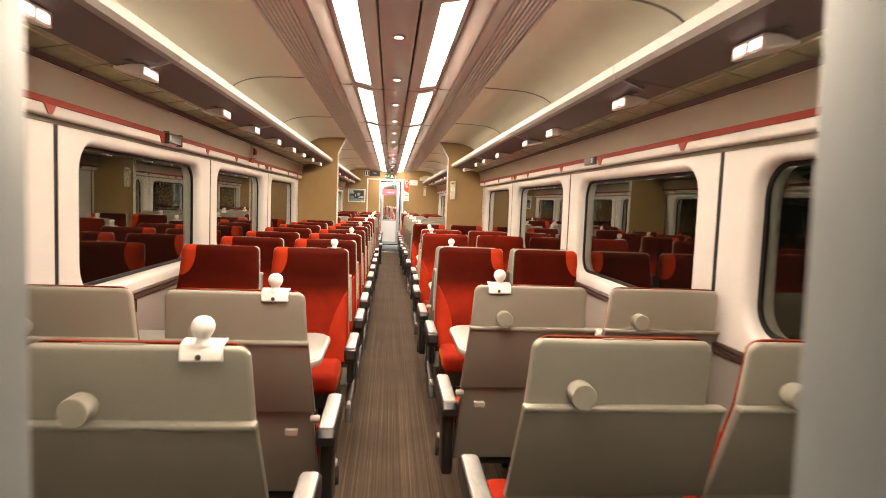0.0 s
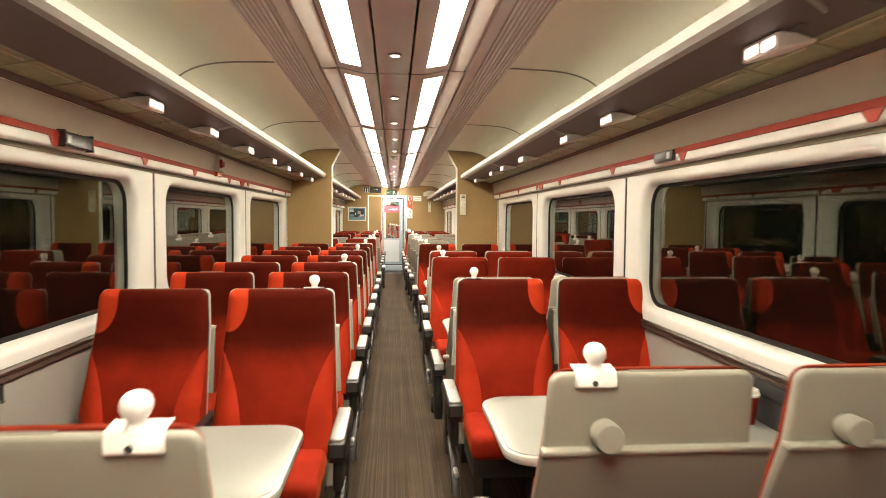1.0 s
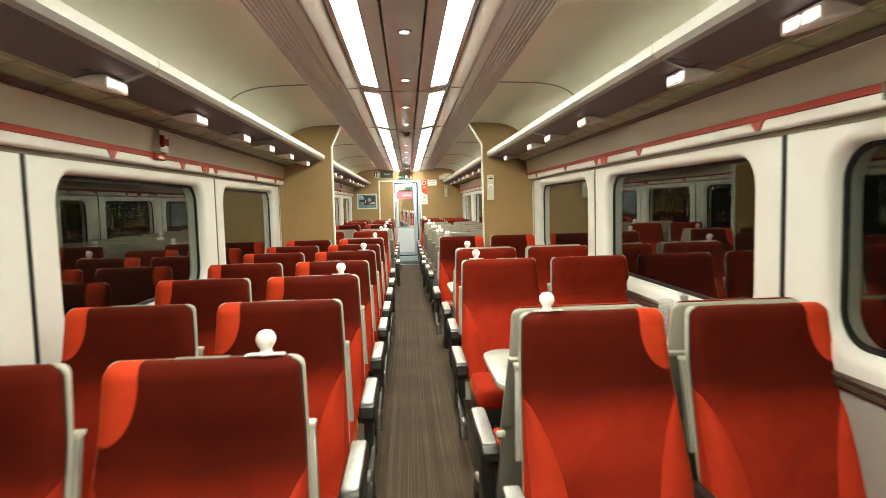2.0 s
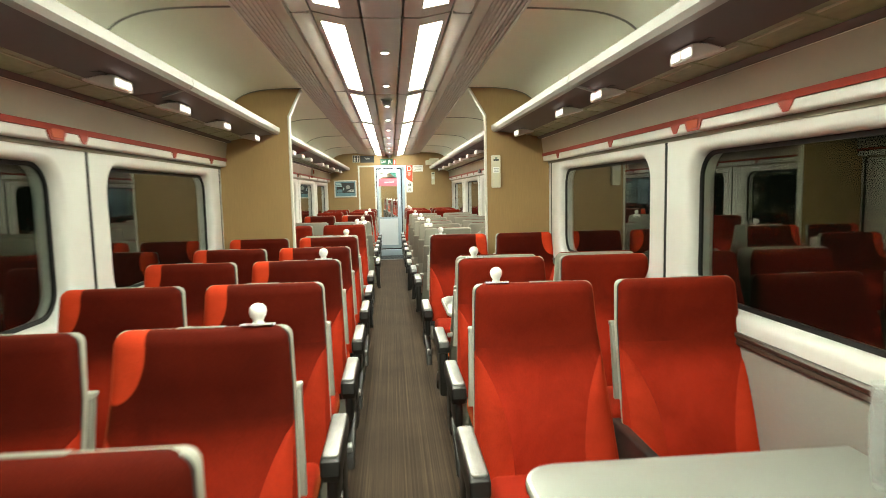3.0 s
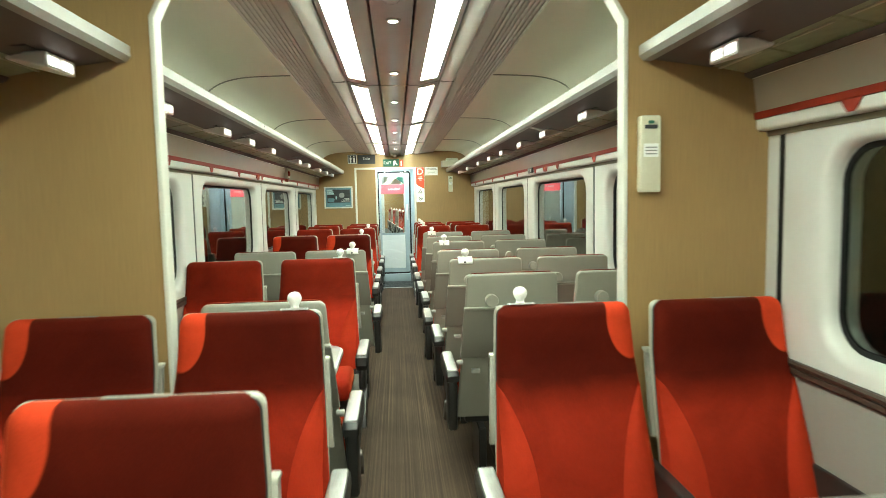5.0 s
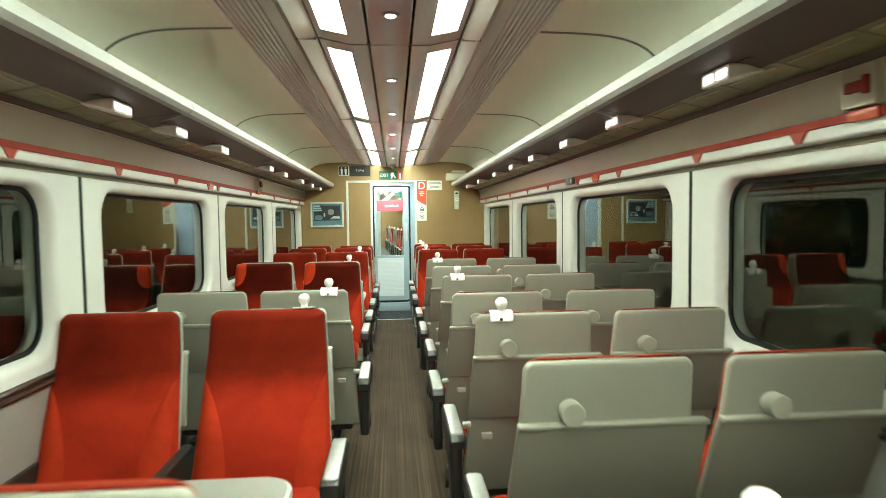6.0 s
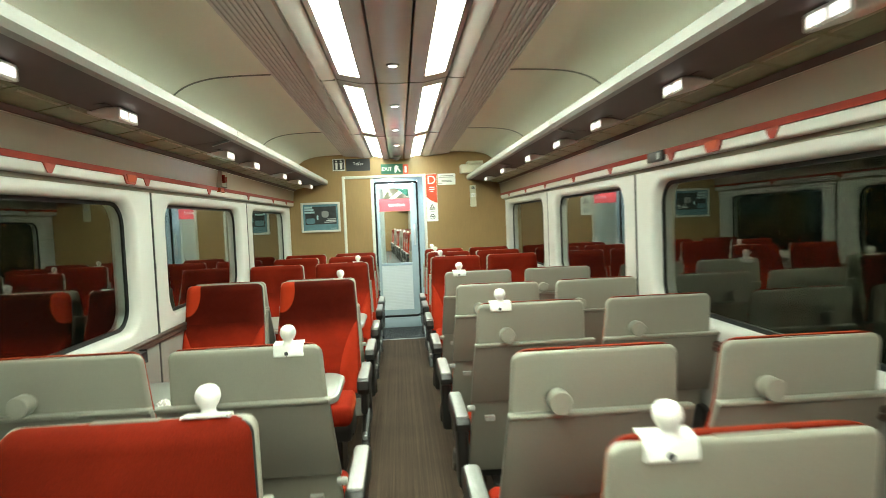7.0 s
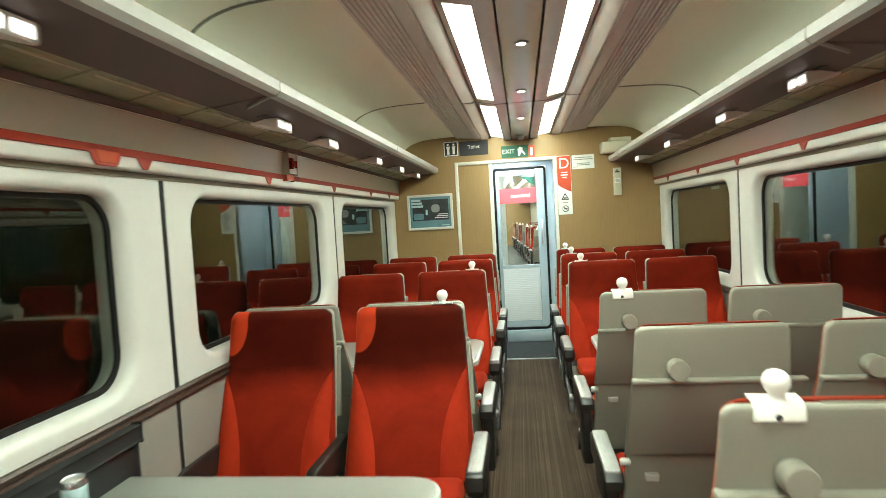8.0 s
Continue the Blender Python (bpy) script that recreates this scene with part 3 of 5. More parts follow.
def build_ceiling():
    bm = bmesh.new()
    for s in (1, -1):
        merge(bm, extrude_profile(mirror(ribbon(CEIL, 0.02), s), Y0, Y1))
    box(bm, -1.43, 1.43, Y0, Y1, 2.31, 2.36)
    for s in (1, -1):
        box(bm, s * 1.245, s * 1.43, Y0, Y1, 1.84, 2.31)
    solid("ceiling", bm, "cream", "cream curved ceiling panels", "ceiling", kind="structure")
    # grooved air duct, pearl slope and dark middle panel
    for s in (1, -1):
        prof = [(0.66, 2.30), (0.652, 2.254), (0.643, 2.243)]
        for k in range(8):
            x = 0.620 - k * 0.0225
            z = 2.240 - (0.643 - x) * 0.10
            prof += [(x + 0.006, z), (x + 0.003, z + 0.006), (x - 0.003, z + 0.006), (x - 0.006, z)]
        prof += [(0.405, 2.215), (0.396, 2.222), (0.396, 2.30)]
        solid("ceiling_duct", extrude_profile(mirror(prof, s), Y0, Y1), "duct",
              "brown-grey grooved air duct along the ceiling", "air duct", kind="structure")
        prof = [(0.393, 2.30), (0.393, 2.219), (0.383, 2.210), (0.322, 2.214), (0.308, 2.222), (0.305, 2.30)]
        solid("ceiling_slope", extrude_profile(mirror(prof, s), Y0, Y1), "slope",
              "pale pearl ceiling trim beside the lights", "ceiling trim", kind="structure")
        # dark slot between the trim and the lights
        solid("ceiling_slot", box(bmesh.new(), s * 0.3025, s * 0.3045, Y0, Y1, 2.23, 2.30), "seal", "narrow dark joint beside the lights", "trim", kind="structure")
    # middle panel, carriers of the lights, and the bridges between one light and the next
    solid("ceiling_middle", extrude_profile([(-0.084, 2.30), (-0.084, 2.194), (-0.078, 2.189), (0.078, 2.189), (0.084, 2.194), (0.084, 2.30)], Y0, Y1), "mauve",
          "dark mauve middle ceiling panel between the lights", "ceiling panel", kind="structure")
    for s in (1, -1):
        bm = extrude_profile(mirror([(0.094, 2.30), (0.094, 2.195), (0.100, 2.190), (LIGHT_IN, 2.190), (LIGHT_IN, 2.30)], s), Y0, Y1)
        merge(bm, extrude_profile(mirror([(LIGHT_OUT, 2.30), (LIGHT_OUT, 2.2135), (0.300, 2.219), (0.300, 2.30)], s), Y0, Y1))
        for a, b in zip([Y0] + LIGHT_ENDS[:-1], [LIGHT_ENDS[0] - 1.77] + [e + LIGHT_GAP for e in LIGHT_ENDS[:-1]]):
            if b > a + 0.01:
                merge(bm, extrude_profile(mirror([(LIGHT_IN, 2.30), (LIGHT_IN, 2.190), (LIGHT_OUT, 2.2135), (LIGHT_OUT, 2.30)], s), a, b))
        solid("ceiling_carrier", bm, "carrier", "mauve metal carrier strip round the ceiling lights", "ceiling panel", kind="structure")
    # thin seams across the middle at each joint of the lights
    for e in LIGHT_ENDS[:-1]:
        y = e + LIGHT_GAP / 2
        bm = box(bmesh.new(), -LIGHT_IN, LIGHT_IN, y - 0.003, y + 0.003, 2.187, 2.195)
        for s in (1, -1):
            merge(bm, extrude_profile(mirror([(LIGHT_IN, 2.187), (0.300, 2.2155), (0.300, 2.224), (LIGHT_IN, 2.195)], s), y - 0.003, y + 0.003))
            box(bm, s * 0.31, s * 0.392, y - 0.003, y + 0.003, 2.2085, 2.22)
        solid("ceiling_trim", bm, "seam", "thin grey seam across the middle of the ceiling", "trim", kind="structure")
    # seams over the arch
    for j in CEIL_JOINTS:
        for s in (1, -1):
            prof = mirror(ribbon([(x + 0.002, z + 0.002) for x, z in CEIL], -0.006), s)
            solid("ceiling_trim", extrude_profile(prof, j - 0.008, j + 0.008), "seam", "grey seam strip between ceiling panels", "trim", kind="structure")


def build_lights():
    for s in (1, -1):
        for k, y1 in enumerate(LIGHT_ENDS):
            y0 = LIGHT_ENDS[k - 1] + LIGHT_GAP if k else max(Y0 + 0.02, LIGHT_ENDS[0] - 1.77)
            y1 = min(y1, Y1 - 0.02)
            lamp = thing("ceiling_light", None, "glowing white rectangular ceiling light in a slim frame", "ceiling light", "ceiling lights")
            # slim bezel, tilted outwards, round the opal lens
            rim = [(LIGHT_IN, 2.190), (LIGHT_IN + 0.005, 2.1885), (LIGHT_IN + 0.005, 2.20), (LIGHT_IN, 2.20)]
            bm = extrude_profile(mirror(rim, s), y0, y1)
            rim = [(LIGHT_OUT - 0.005, 2.2105), (LIGHT_OUT, 2.2135), (LIGHT_OUT, 2.224), (LIGHT_OUT - 0.005, 2.224)]
            merge(bm, extrude_profile(mirror(rim, s), y0, y1))
            part("frame", bm, "lampframe", lamp, "slim grey metal frame")
            lens = [(LIGHT_IN + 0.0055, 2.1925), (LIGHT_OUT - 0.0055, 2.2135), (LIGHT_OUT - 0.0055, 2.222), (LIGHT_IN + 0.0055, 2.201)]
            part("diffuser", extrude_profile(mirror(lens, s), y0 + 0.001, y1 - 0.001), "panel", lamp, "glowing opal diffuser")
    spot = thing("ceiling_spotlight", pose(0, 0, 0), "small round recessed ceiling spotlight, lit", "spotlight", "ceiling spotlights")
    part("ring", lathe(bmesh.new(), [(0.020, 2.190), (0.020, 2.182), (0.030, 2.182), (0.034, 2.186), (0.034, 2.190)], (0, 0, 0), n=24), "grey", spot, "metal ring")
    part("lens", lathe(bmesh.new(), [(0.021, 2.190), (0.021, 2.1835), (0.012, 2.1815)], (0, 0, 0), n=20), "spot", spot, "glowing lens")
    for k in range(-6, 10):
        y = 7.525 + 1.025 * k
        if Y0 + 0.2 < y < Y1 - 0.1:
            if k == -6:
                spot.matrix_basis = pose(0.005, y, 0)
            else:
                copy_thing(spot, pose(0.005, y, 0))
    # dark sensor dome between the spotlights
    for y in (9.20, 16.72):
        dome = thing("smoke_detector", None, "small grey smoke detector dome on the ceiling", "smoke detector")
        part("base", lathe(bmesh.new(), [(0.05, 2.190), (0.05, 2.176), (0.046, 2.172)], (0, y, 0), n=24), "grey", dome)
        part("dome", lathe(bmesh.new(), [(0.036, 2.173), (0.036, 2.160), (0.028, 2.144), (0.012, 2.136)], (0, y, 0), n=24), "mauve", dome)


def build_rack(side, y0, y1):
    rack = thing("luggage_rack", None, "overhead luggage rack with white edge and dark mauve underside", "luggage rack", "luggage racks")
    g = 0.003
    lip = mirror([(0.846, 1.957), (0.838, 1.954), (0.838, 1.920), (0.853, 1.904), (0.882, 1.902), (0.882, 1.945), (0.856, 1.957)], side)
    part("edge", extrude_profile(lip, y0 + g, y1 - g), "lip", rack, "white rack edge")
    under = mirror([(0.881, 1.909), (1.094, 1.8805), (1.096, 1.8935), (0.881, 1.924)], side)
    part("underside", extrude_profile(under, y0 + g, y1 - g), "under", rack, "dark mauve underside")
    rear = mirror([(1.097, 1.884), (1.245, 1.856), (1.247, 1.868), (1.097, 1.896)], side)
    rim = mirror([(1.212, 1.858), (1.218, 1.848), (1.238, 1.840), (1.2445, 1.846), (1.2445, 1.859)], side)
    part("rear_rim", extrude_profile(rim, y0 + g, y1 - g), "under", rack, "dark rear rim")
    count = max(1, round((y1 - y0) / 0.30))
    pitch = (y1 - y0 - 2 * g) / count
    for k in range(count):
        y = y0 + g + k * pitch
        z = 1.8789
        # pale broken rib: light reflected along the smoked panel, put into its colour
        bm = extrude_profile(mirror([(1.121, z + 0.004), (1.121, z - 0.0035), (1.128, z - 0.0048), (1.128, z + 0.002)], side), y + pitch * 0.08, y + pitch * 0.9)
        part("rib", bm, "rackglint", rack, "pale lengthwise rib coloured as a streak of reflected light")
        bm = bmesh.new()
        vs = [bm.verts.new((side * x, y + d, z)) for d in (-0.010, 0.010) for x, z in ((1.102, 1.8805), (1.24, 1.8545), (1.24, 1.862), (1.102, 1.888))]
        for f in ((0, 1, 2, 3), (4, 5, 6, 7), (0, 1, 5, 4), (1, 2, 6, 5), (2, 3, 7, 6), (3, 0, 4, 7)):
            bm.faces.new([vs[i] for i in f])
        outward(bm)
        part("cross_bar", bm, "rackglass", rack)
    part("smoked_panel", extrude_profile(rear, y0 + g, y1 - g), "rackglass", rack, "smoked ribbed rack panel")
    b = bmesh.new()
    vs = [b.verts.new(p) for p in ((0.872, y0 - 0.006, 1.902), (0.872, y0 + 0.006, 1.902), (1.0, y0 + 0.086, 1.884), (1.0, y0 + 0.074, 1.884))]
    f = b.faces.new(vs)
    got = bmesh.ops.extrude_face_region(b, geom=[f])
    for v in got["geom"]:
        if isinstance(v, bmesh.types.BMVert):
            v.co.z += 0.012
    for v in b.verts:
        v.co.x *= side
    outward(b)
    part("stay", b, "lip", rack, "pale diagonal stay")
    return rack


def reading_light(side):
    """A white housing under the rack with two bright lenses towards the aisle."""
    lamp = thing("reading_light", pose(0, 0, 0), "white twin reading light under the luggage rack, lit", "reading light", "reading lights")
    bm = bmesh.new()
    rings = []
    for x, w, z0, z1, r in ((0.0, 0.080, 1.842, 1.886, 0.009), (0.012, 0.082, 1.841, 1.888, 0.010), (0.055, 0.075, 1.853, 1.890, 0.009), (0.125, 0.050, 1.870, 1.886, 0.006)):
        rings.append([bm.verts.new((side * x, y, z)) for y, z in rounded(-w, w, z0, z1, r, 3)])
    for p, q in zip(rings, rings[1:]):
        for i in range(len(p)):
            bm.faces.new((p[i], p[(i + 1) % len(p)], q[(i + 1) % len(p)], q[i]))
    bm.faces.new(rings[0]), bm.faces.new(rings[-1])
    outward(bm)
    part("housing", bm, "knob", lamp, "white housing")
    for y in (-0.037, 0.037):
        bm = slab(rounded(y - 0.029, y + 0.029, 1.850, 1.878, 0.005, 3), -0.003, 0.004, 0.0015, 1)
        for v in bm.verts:
            v.co = Vector((side * v.co.y, v.co.x, v.co.z))
        outward(bm)
        part("lens", bm, "reading", lamp, "glowing lens")
    bm = bmesh.new()
    box(bm, side * 0.02, side * 0.14, -0.14, 0.02, 1.886, 1.893, 0.002, 1)
    part("base_plate", bm, "dark", lamp, "dark base plate")
    return lamp


def build_racks():
    for s, js in ((-1, JOINTS_L), (1, JOINTS_R)):
        js = list(js)
        for a, b in zip(js, js[1:]):
            a2 = SCREEN + 0.05 if abs(a - SCREEN) < 0.15 else a
            b2 = SCREEN if abs(b - SCREEN) < 0.15 else b
            build_rack(s, a2, b2 if b2 < Y1 else Y1 - 0.02)
        first = reading_light(s)
        spots = ([1.33, 2.21, 3.0, 4.13, 4.94, 5.80, 6.62, 7.31, 8.08, 8.92, 9.75, 10.70, 11.32, 12.05, 13.41, 14.07, 15.1, 15.9, 16.7] if s < 0 else
                 [1.18, 2.11, 3.08, 4.26, 4.96, 6.15, 6.98, 7.6, 8.78, 9.4, 10.15, 11.02, 11.79, 12.62, 13.36, 14.2, 15.32, 16.4])
        for k, y in enumerate(spots):
            m = pose(s * 0.985, y, 0.003)
            if k == 0:
                first.matrix_basis = m
            else:
                copy_thing(first, m)


def build_screen(side):
    """Timber draught screen in the middle of the coach."""
    e, zc = (0.775, 2.045) if side < 0 else (0.798, 2.040)
    out = [(e, 0.0), (WALL + 0.02, 0.0), (WALL + 0.02, 2.28), (0.672, 2.28), (0.672, 2.25), (e, zc)]
    bm = slab(mirror(out, side), SCREEN - 0.045, SCREEN, 0.0)
    scr = tagged(part("wall_screen", bm, "wood"), "ochre oak laminate draught screen with pale edge trim", "partition", kind="structure")
    t = 0.016
    trim = [(e - t, 0.0), (e, 0.0), (e, zc), (0.672, 2.25), (0.672 - t * 0.9, 2.243), (e - t, zc - 0.004)]
    part("edge_trim", slab(mirror(trim, side), SCREEN - 0.053, SCREEN + 0.008, 0.003, 1), "trimwhite", scr, "pale edge trim")


def call_box(x, y, z0, z1):
    """Cream emergency unit with a dark slot and label."""
    unit = thing("emergency_unit", None, "slim cream emergency call unit on the wooden wall", "emergency unit")
    w = 0.036
    part("case", slab(rounded(x - w, x + w, z0, z1, 0.008, 3), y - 0.035, y, 0.005, 2), "boxcream", unit)
    part("slot", slab(rounded(x - 0.022, x + 0.022, z1 - 0.045, z1 - 0.032, 0.003, 2), y - 0.038, y - 0.034), "ink", unit, "dark slot")
    part("lamp", slab(rounded(x - 0.010, x + 0.010, z1 - 0.028, z1 - 0.018, 0.003, 2), y - 0.038, y - 0.034), "green", unit, "green lamp")
    part("label", slab(rounded(x - 0.026, x + 0.026, z0 + 0.12, z0 + 0.165, 0.002, 2), y - 0.037, y - 0.034), "white_print", unit, "white label")
    for k in range(3):
        part("print_bar", slab(rounded(x - 0.02, x + 0.02, z0 + 0.128 + k * 0.011, z0 + 0.132 + k * 0.011, 0.001, 1), y - 0.039, y - 0.036), "grey", unit)


def build_end_wall():
    out = [(-1.40, 0.0), (-0.30, 0.0), (-0.30, 1.965), (0.305, 1.965), (0.305, 0.0), (1.40, 0.0), (1.40, 2.34), (-1.40, 2.34)]
    wall = tagged(part("wall_end", slab(out, Y1, Y1 + 0.06), "wood"), "ochre oak laminate end wall with a doorway", "wall", kind="structure")
    y = Y1 - 0.012
    def strip(x0, x1, z0, z1, name="door_trim"):
        part(name, box(bmesh.new(), x0, x1, y, Y1 + 0.06, z0, z1, 0.004, 2), "trimwhite", wall, "white door trim")
    strip(-0.672, -0.640, 0.0, 1.998)
    strip(-0.640, 0.305, 1.965, 1.998)
    strip(0.305, 0.337, 0.0, 1.998)
    strip(-0.331, -0.299, 0.0, 1.965)
    # vestibule behind the doorway
    bm = bmesh.new()
    box(bm, -0.86, -0.80, Y1 + 0.06, 17.84, 0.0, 2.2)
    box(bm, 0.335, 0.40, Y1 + 0.06, 17.84, 0.0, 2.2)
    solid("wall_vestibule", bm, "bluegrey", "blue-grey painted vestibule side walls", "wall", kind="structure")
    bm = box(bmesh.new(), -0.86, 0.40, Y1 + 0.06, 17.92, 2.06, 2.16)
    solid("ceiling_vestibule", bm, "doorwhite", "white vestibule ceiling", "ceiling", kind="structure")
    lamp = thing("vestibule_light", None, "glowing square vestibule ceiling light", "ceiling light")
    part("frame", box(bmesh.new(), -0.33, 0.13, 17.22, 17.66, 2.048, 2.06, 0.004, 1), "lip", lamp)
    part("diffuser", box(bmesh.new(), -0.30, 0.10, 17.25, 17.63, 2.042, 2.050, 0.004, 1), "lobby", lamp, "glowing opal diffuser")
    # gangway bulkhead and door leaf
    yb = 17.82
    out = [(-0.80, 0.0), (-0.80, 2.06), (0.335, 2.06), (0.335, 0.0), (0.262, 0.0), (0.262, 0.12), (0.262, 1.97), (-0.33, 1.97), (-0.33, 0.12), (-0.33, 0.0)]
    blk = tagged(part("wall_gangway", slab(out, yb, yb + 0.06), "bluegrey"), "blue-grey gangway bulkhead round the end door", "wall", kind="structure")
    part("sill", box(bmesh.new(), -0.33, 0.262, yb - 0.03, yb + 0.06, 0.0, 0.13, 0.006, 2), "bluegrey", blk, "blue-grey door sill")
    door = thing("door_1", None, "glazed white gangway door with red banner and ribbed lower panel", "door", kind="structure")
    ring_o = rounded(-0.325, 0.261, 0.135, 1.965, (0.08, 0.08, 0.03, 0.03), 5)
    ring_i = rounded(-0.300, 0.238, 0.16, 1.94, (0.06, 0.06, 0.02, 0.02), 5)
    bm = bmesh.new()
    rows = [[bm.verts.new((x, yy, z)) for x, z in r] for yy, r in ((yb - 0.012, ring_o), (yb - 0.012, ring_i), (yb + 0.03, ring_i), (yb + 0.03, ring_o))]
    for p, q in zip(rows, rows[1:] + rows[:1]):
        for i in range(len(p)):
            bm.faces.new((p[i], p[(i + 1) % len(p)], q[(i + 1) % len(p)], q[i]))
    outward(bm)
    part("seal", bm, "seal", door, "black rubber door seal")
    bm = bmesh.new()
    for q in ((-0.298, -0.262, 0.165, 1.935), (0.150, 0.236, 0.165, 1.935), (-0.262, 0.150, 1.875, 1.935), (-0.262, 0.150, 0.165, 0.235), (-0.262, 0.150, 0.835, 0.870)):
        box(bm, q[0], q[1], yb, yb + 0.03, q[2], q[3], 0.003, 1)
    part("stiles", bm, "bluegrey", door, "blue-grey door frame")
    part("pane", box(bmesh.new(), -0.262, 0.150, yb + 0.012, yb + 0.018, 0.870, 1.875), "clear", door, "clear door glass")
    low = part("lower_panel", box(bmesh.new(), -0.262, 0.150, yb + 0.012, yb + 0.022, 0.235, 0.835), "doorwhite", door, "ribbed white metal lower door panel")
    for k in range(28):
        z = 0.25 + k * 0.0205
        for x0, x1 in ((-0.255, -0.066), (-0.050, 0.143)):
            part("rib", box(bmesh.new(), x0, x1, yb + 0.002, yb + 0.013, z, z + 0.0135), "doorwhite", low)
    ban = part("banner", box(bmesh.new(), -0.262, 0.150, yb + 0.007, yb + 0.010, 1.57, 1.735), "banner", door, "red banner across the glass")
    writing("lettering", "standard", 0.062, "white_print", pose(-0.03, yb + 0.0055, 1.652, 90, 0, 0), ban)
    part("exit_sticker", slab([(-0.02, 1.862), (0.13, 1.862), (0.13, 1.755)], yb + 0.007, yb + 0.010), "green", door, "green exit sticker")
    part("handle", box(bmesh.new(), 0.185, 0.212, yb - 0.03, yb + 0.002, 1.10, 1.38, 0.006, 2), "alu", door, "aluminium door handle")


def sign(name, x0, x1, z0, z1, mat, label, category="sign", r=0.004, y=None, t=0.004):
    y = Y1 if y is None else y
    ob = thing(name, None, label, category)
    part("plate", slab(rounded(x0, x1, z0, z1, r, 3), y - t, y), mat, ob)
    return ob


def bar(x0, x1, z0, z1, mat, parent, y, name="print_bar"):
    return part(name, slab(rounded(x0, x1, z0, z1, min(0.002, (z1 - z0) * 0.3), 1), y - 0.0025, y), mat, parent)


def build_signs():
    y = Y1 - 0.004
    # framed poster
    pic = thing("poster_frame", None, "dark advertising poster with teal foot in an aluminium frame", "poster")
    x0, x1, z0, z1 = -1.178, -0.712, 1.338, 1.696
    bm = bmesh.new()
    for q in ((x0, x0 + 0.024, z0, z1), (x1 - 0.024, x1, z0, z1), (x0 + 0.024, x1 - 0.024, z1 - 0.024, z1), (x0 + 0.024, x1 - 0.024, z0, z0 + 0.024)):
        box(bm, q[0], q[1], Y1 - 0.022, Y1, q[2], q[3], 0.003, 1)
    part("frame", bm, "trimwhite", pic, "pale aluminium frame")
    part("print", box(bmesh.new(), x0 + 0.024, x1 - 0.024, Y1 - 0.012, Y1 - 0.002, z0 + 0.024, z1 - 0.024), "posterblue", pic, "grey-blue poster print")
    yy = Y1 - 0.012
    part("picture", box(bmesh.new(), x0 + 0.05, x1 - 0.045, yy - 0.002, yy, z0 + 0.095, z1 - 0.050), "posterdark", pic, "dark poster photograph")
    yy -= 0.002
    for k, w in enumerate((0.095, 0.110, 0.120)):
        bar(x0 + 0.042, x0 + 0.042 + w, z1 - 0.068 - k * 0.030, z1 - 0.046 - k * 0.030, "paleprint", pic, yy)
    part("picture_shape", slab(rounded(x0 + 0.185, x0 + 0.205, z0 + 0.150, z0 + 0.205, 0.008, 4), yy - 0.002, yy), "paleprint", pic)
    part("picture_shape", slab(rounded(x0 + 0.245, x0 + 0.330, z0 + 0.175, z0 + 0.255, 0.03, 4), yy - 0.002, yy), "grey", pic)
    part("picture_shape", slab(rounded(x0 + 0.060, x0 + 0.165, z0 + 0.105, z0 + 0.170, 0.02, 4), yy - 0.002, yy), "posterblue", pic)
    for k in range(3):
        bar(x1 - 0.19 + k * 0.02, x1 - 0.052, z0 + 0.115 + k * 0.018, z0 + 0.123 + k * 0.018, "white_print", pic, yy)
    bar(x1 - 0.12, x1 - 0.04, z0 + 0.040, z0 + 0.047, "paleprint", pic, yy + 0.002)
    # toilet signs
    s = sign("toilet_sign", -0.775, -0.625, 2.065, 2.215, "ink", "black toilet sign with two white figures", r=0.012)
    bm = bmesh.new()
    for q in ((-0.772, -0.764), (-0.636, -0.628)):
        box(bm, q[0], q[1], y - 0.003, y, 2.07, 2.21)
    for q in ((2.068, 2.076), (2.204, 2.212)):
        box(bm, -0.764, -0.636, y - 0.003, y, q[0], q[1])
    part("border", bm, "white_print", s, "white border")
    for x in (-0.728, -0.672):
        bm = slab([(x - 0.018, 2.165), (x - 0.012, 2.125), (x - 0.012, 2.085), (x + 0.012, 2.085), (x + 0.012, 2.125), (x + 0.018, 2.165)], y - 0.003, y)
        lathe(bm, [(0.011, y - 0.003), (0.011, y)], (x, 0, 2.182), "y", 12)
        part("pictogram", bm, "white_print", s)
    s = sign("toilet_plate", -0.615, -0.325, 2.06, 2.205, "ink", "black plate lettered with the word Toilet")
    writing("lettering", "Toilet", 0.05, "white_print", pose(-0.47, y - 0.0012, 2.145, 90, 0, 0), s)
    # exit sign
    s = sign("exit_sign", -0.195, 0.07, 2.01, 2.13, "green", "green exit sign with white lettering")
    writing("lettering", "EXIT", 0.062, "white_print", pose(-0.125, y - 0.0012, 2.07, 90, 0, 0), s)
    bm = slab([(-0.03, 2.025), (-0.015, 2.025), (0.005, 2.062), (0.03, 2.03), (0.045, 2.035), (0.012, 2.085), (0.02, 2.10), (-0.01, 2.115), (-0.035, 2.09), (-0.03, 2.06)], y - 0.003, y)
    part("pictogram", bm, "white_print", s)
    s = sign("fire_sign", 0.072, 0.135, 2.005, 2.12, "signred", "small red fire equipment sign")
    part("pictogram", slab(rounded(0.09, 0.115, 2.02, 2.10, 0.008, 3), y - 0.003, y), "white_print", s)
    # coach letter panel
    s = sign("coach_sign", 0.340, 0.477, 1.415, 1.995, "white_print", "tall red and white coach letter sign", r=0.006)
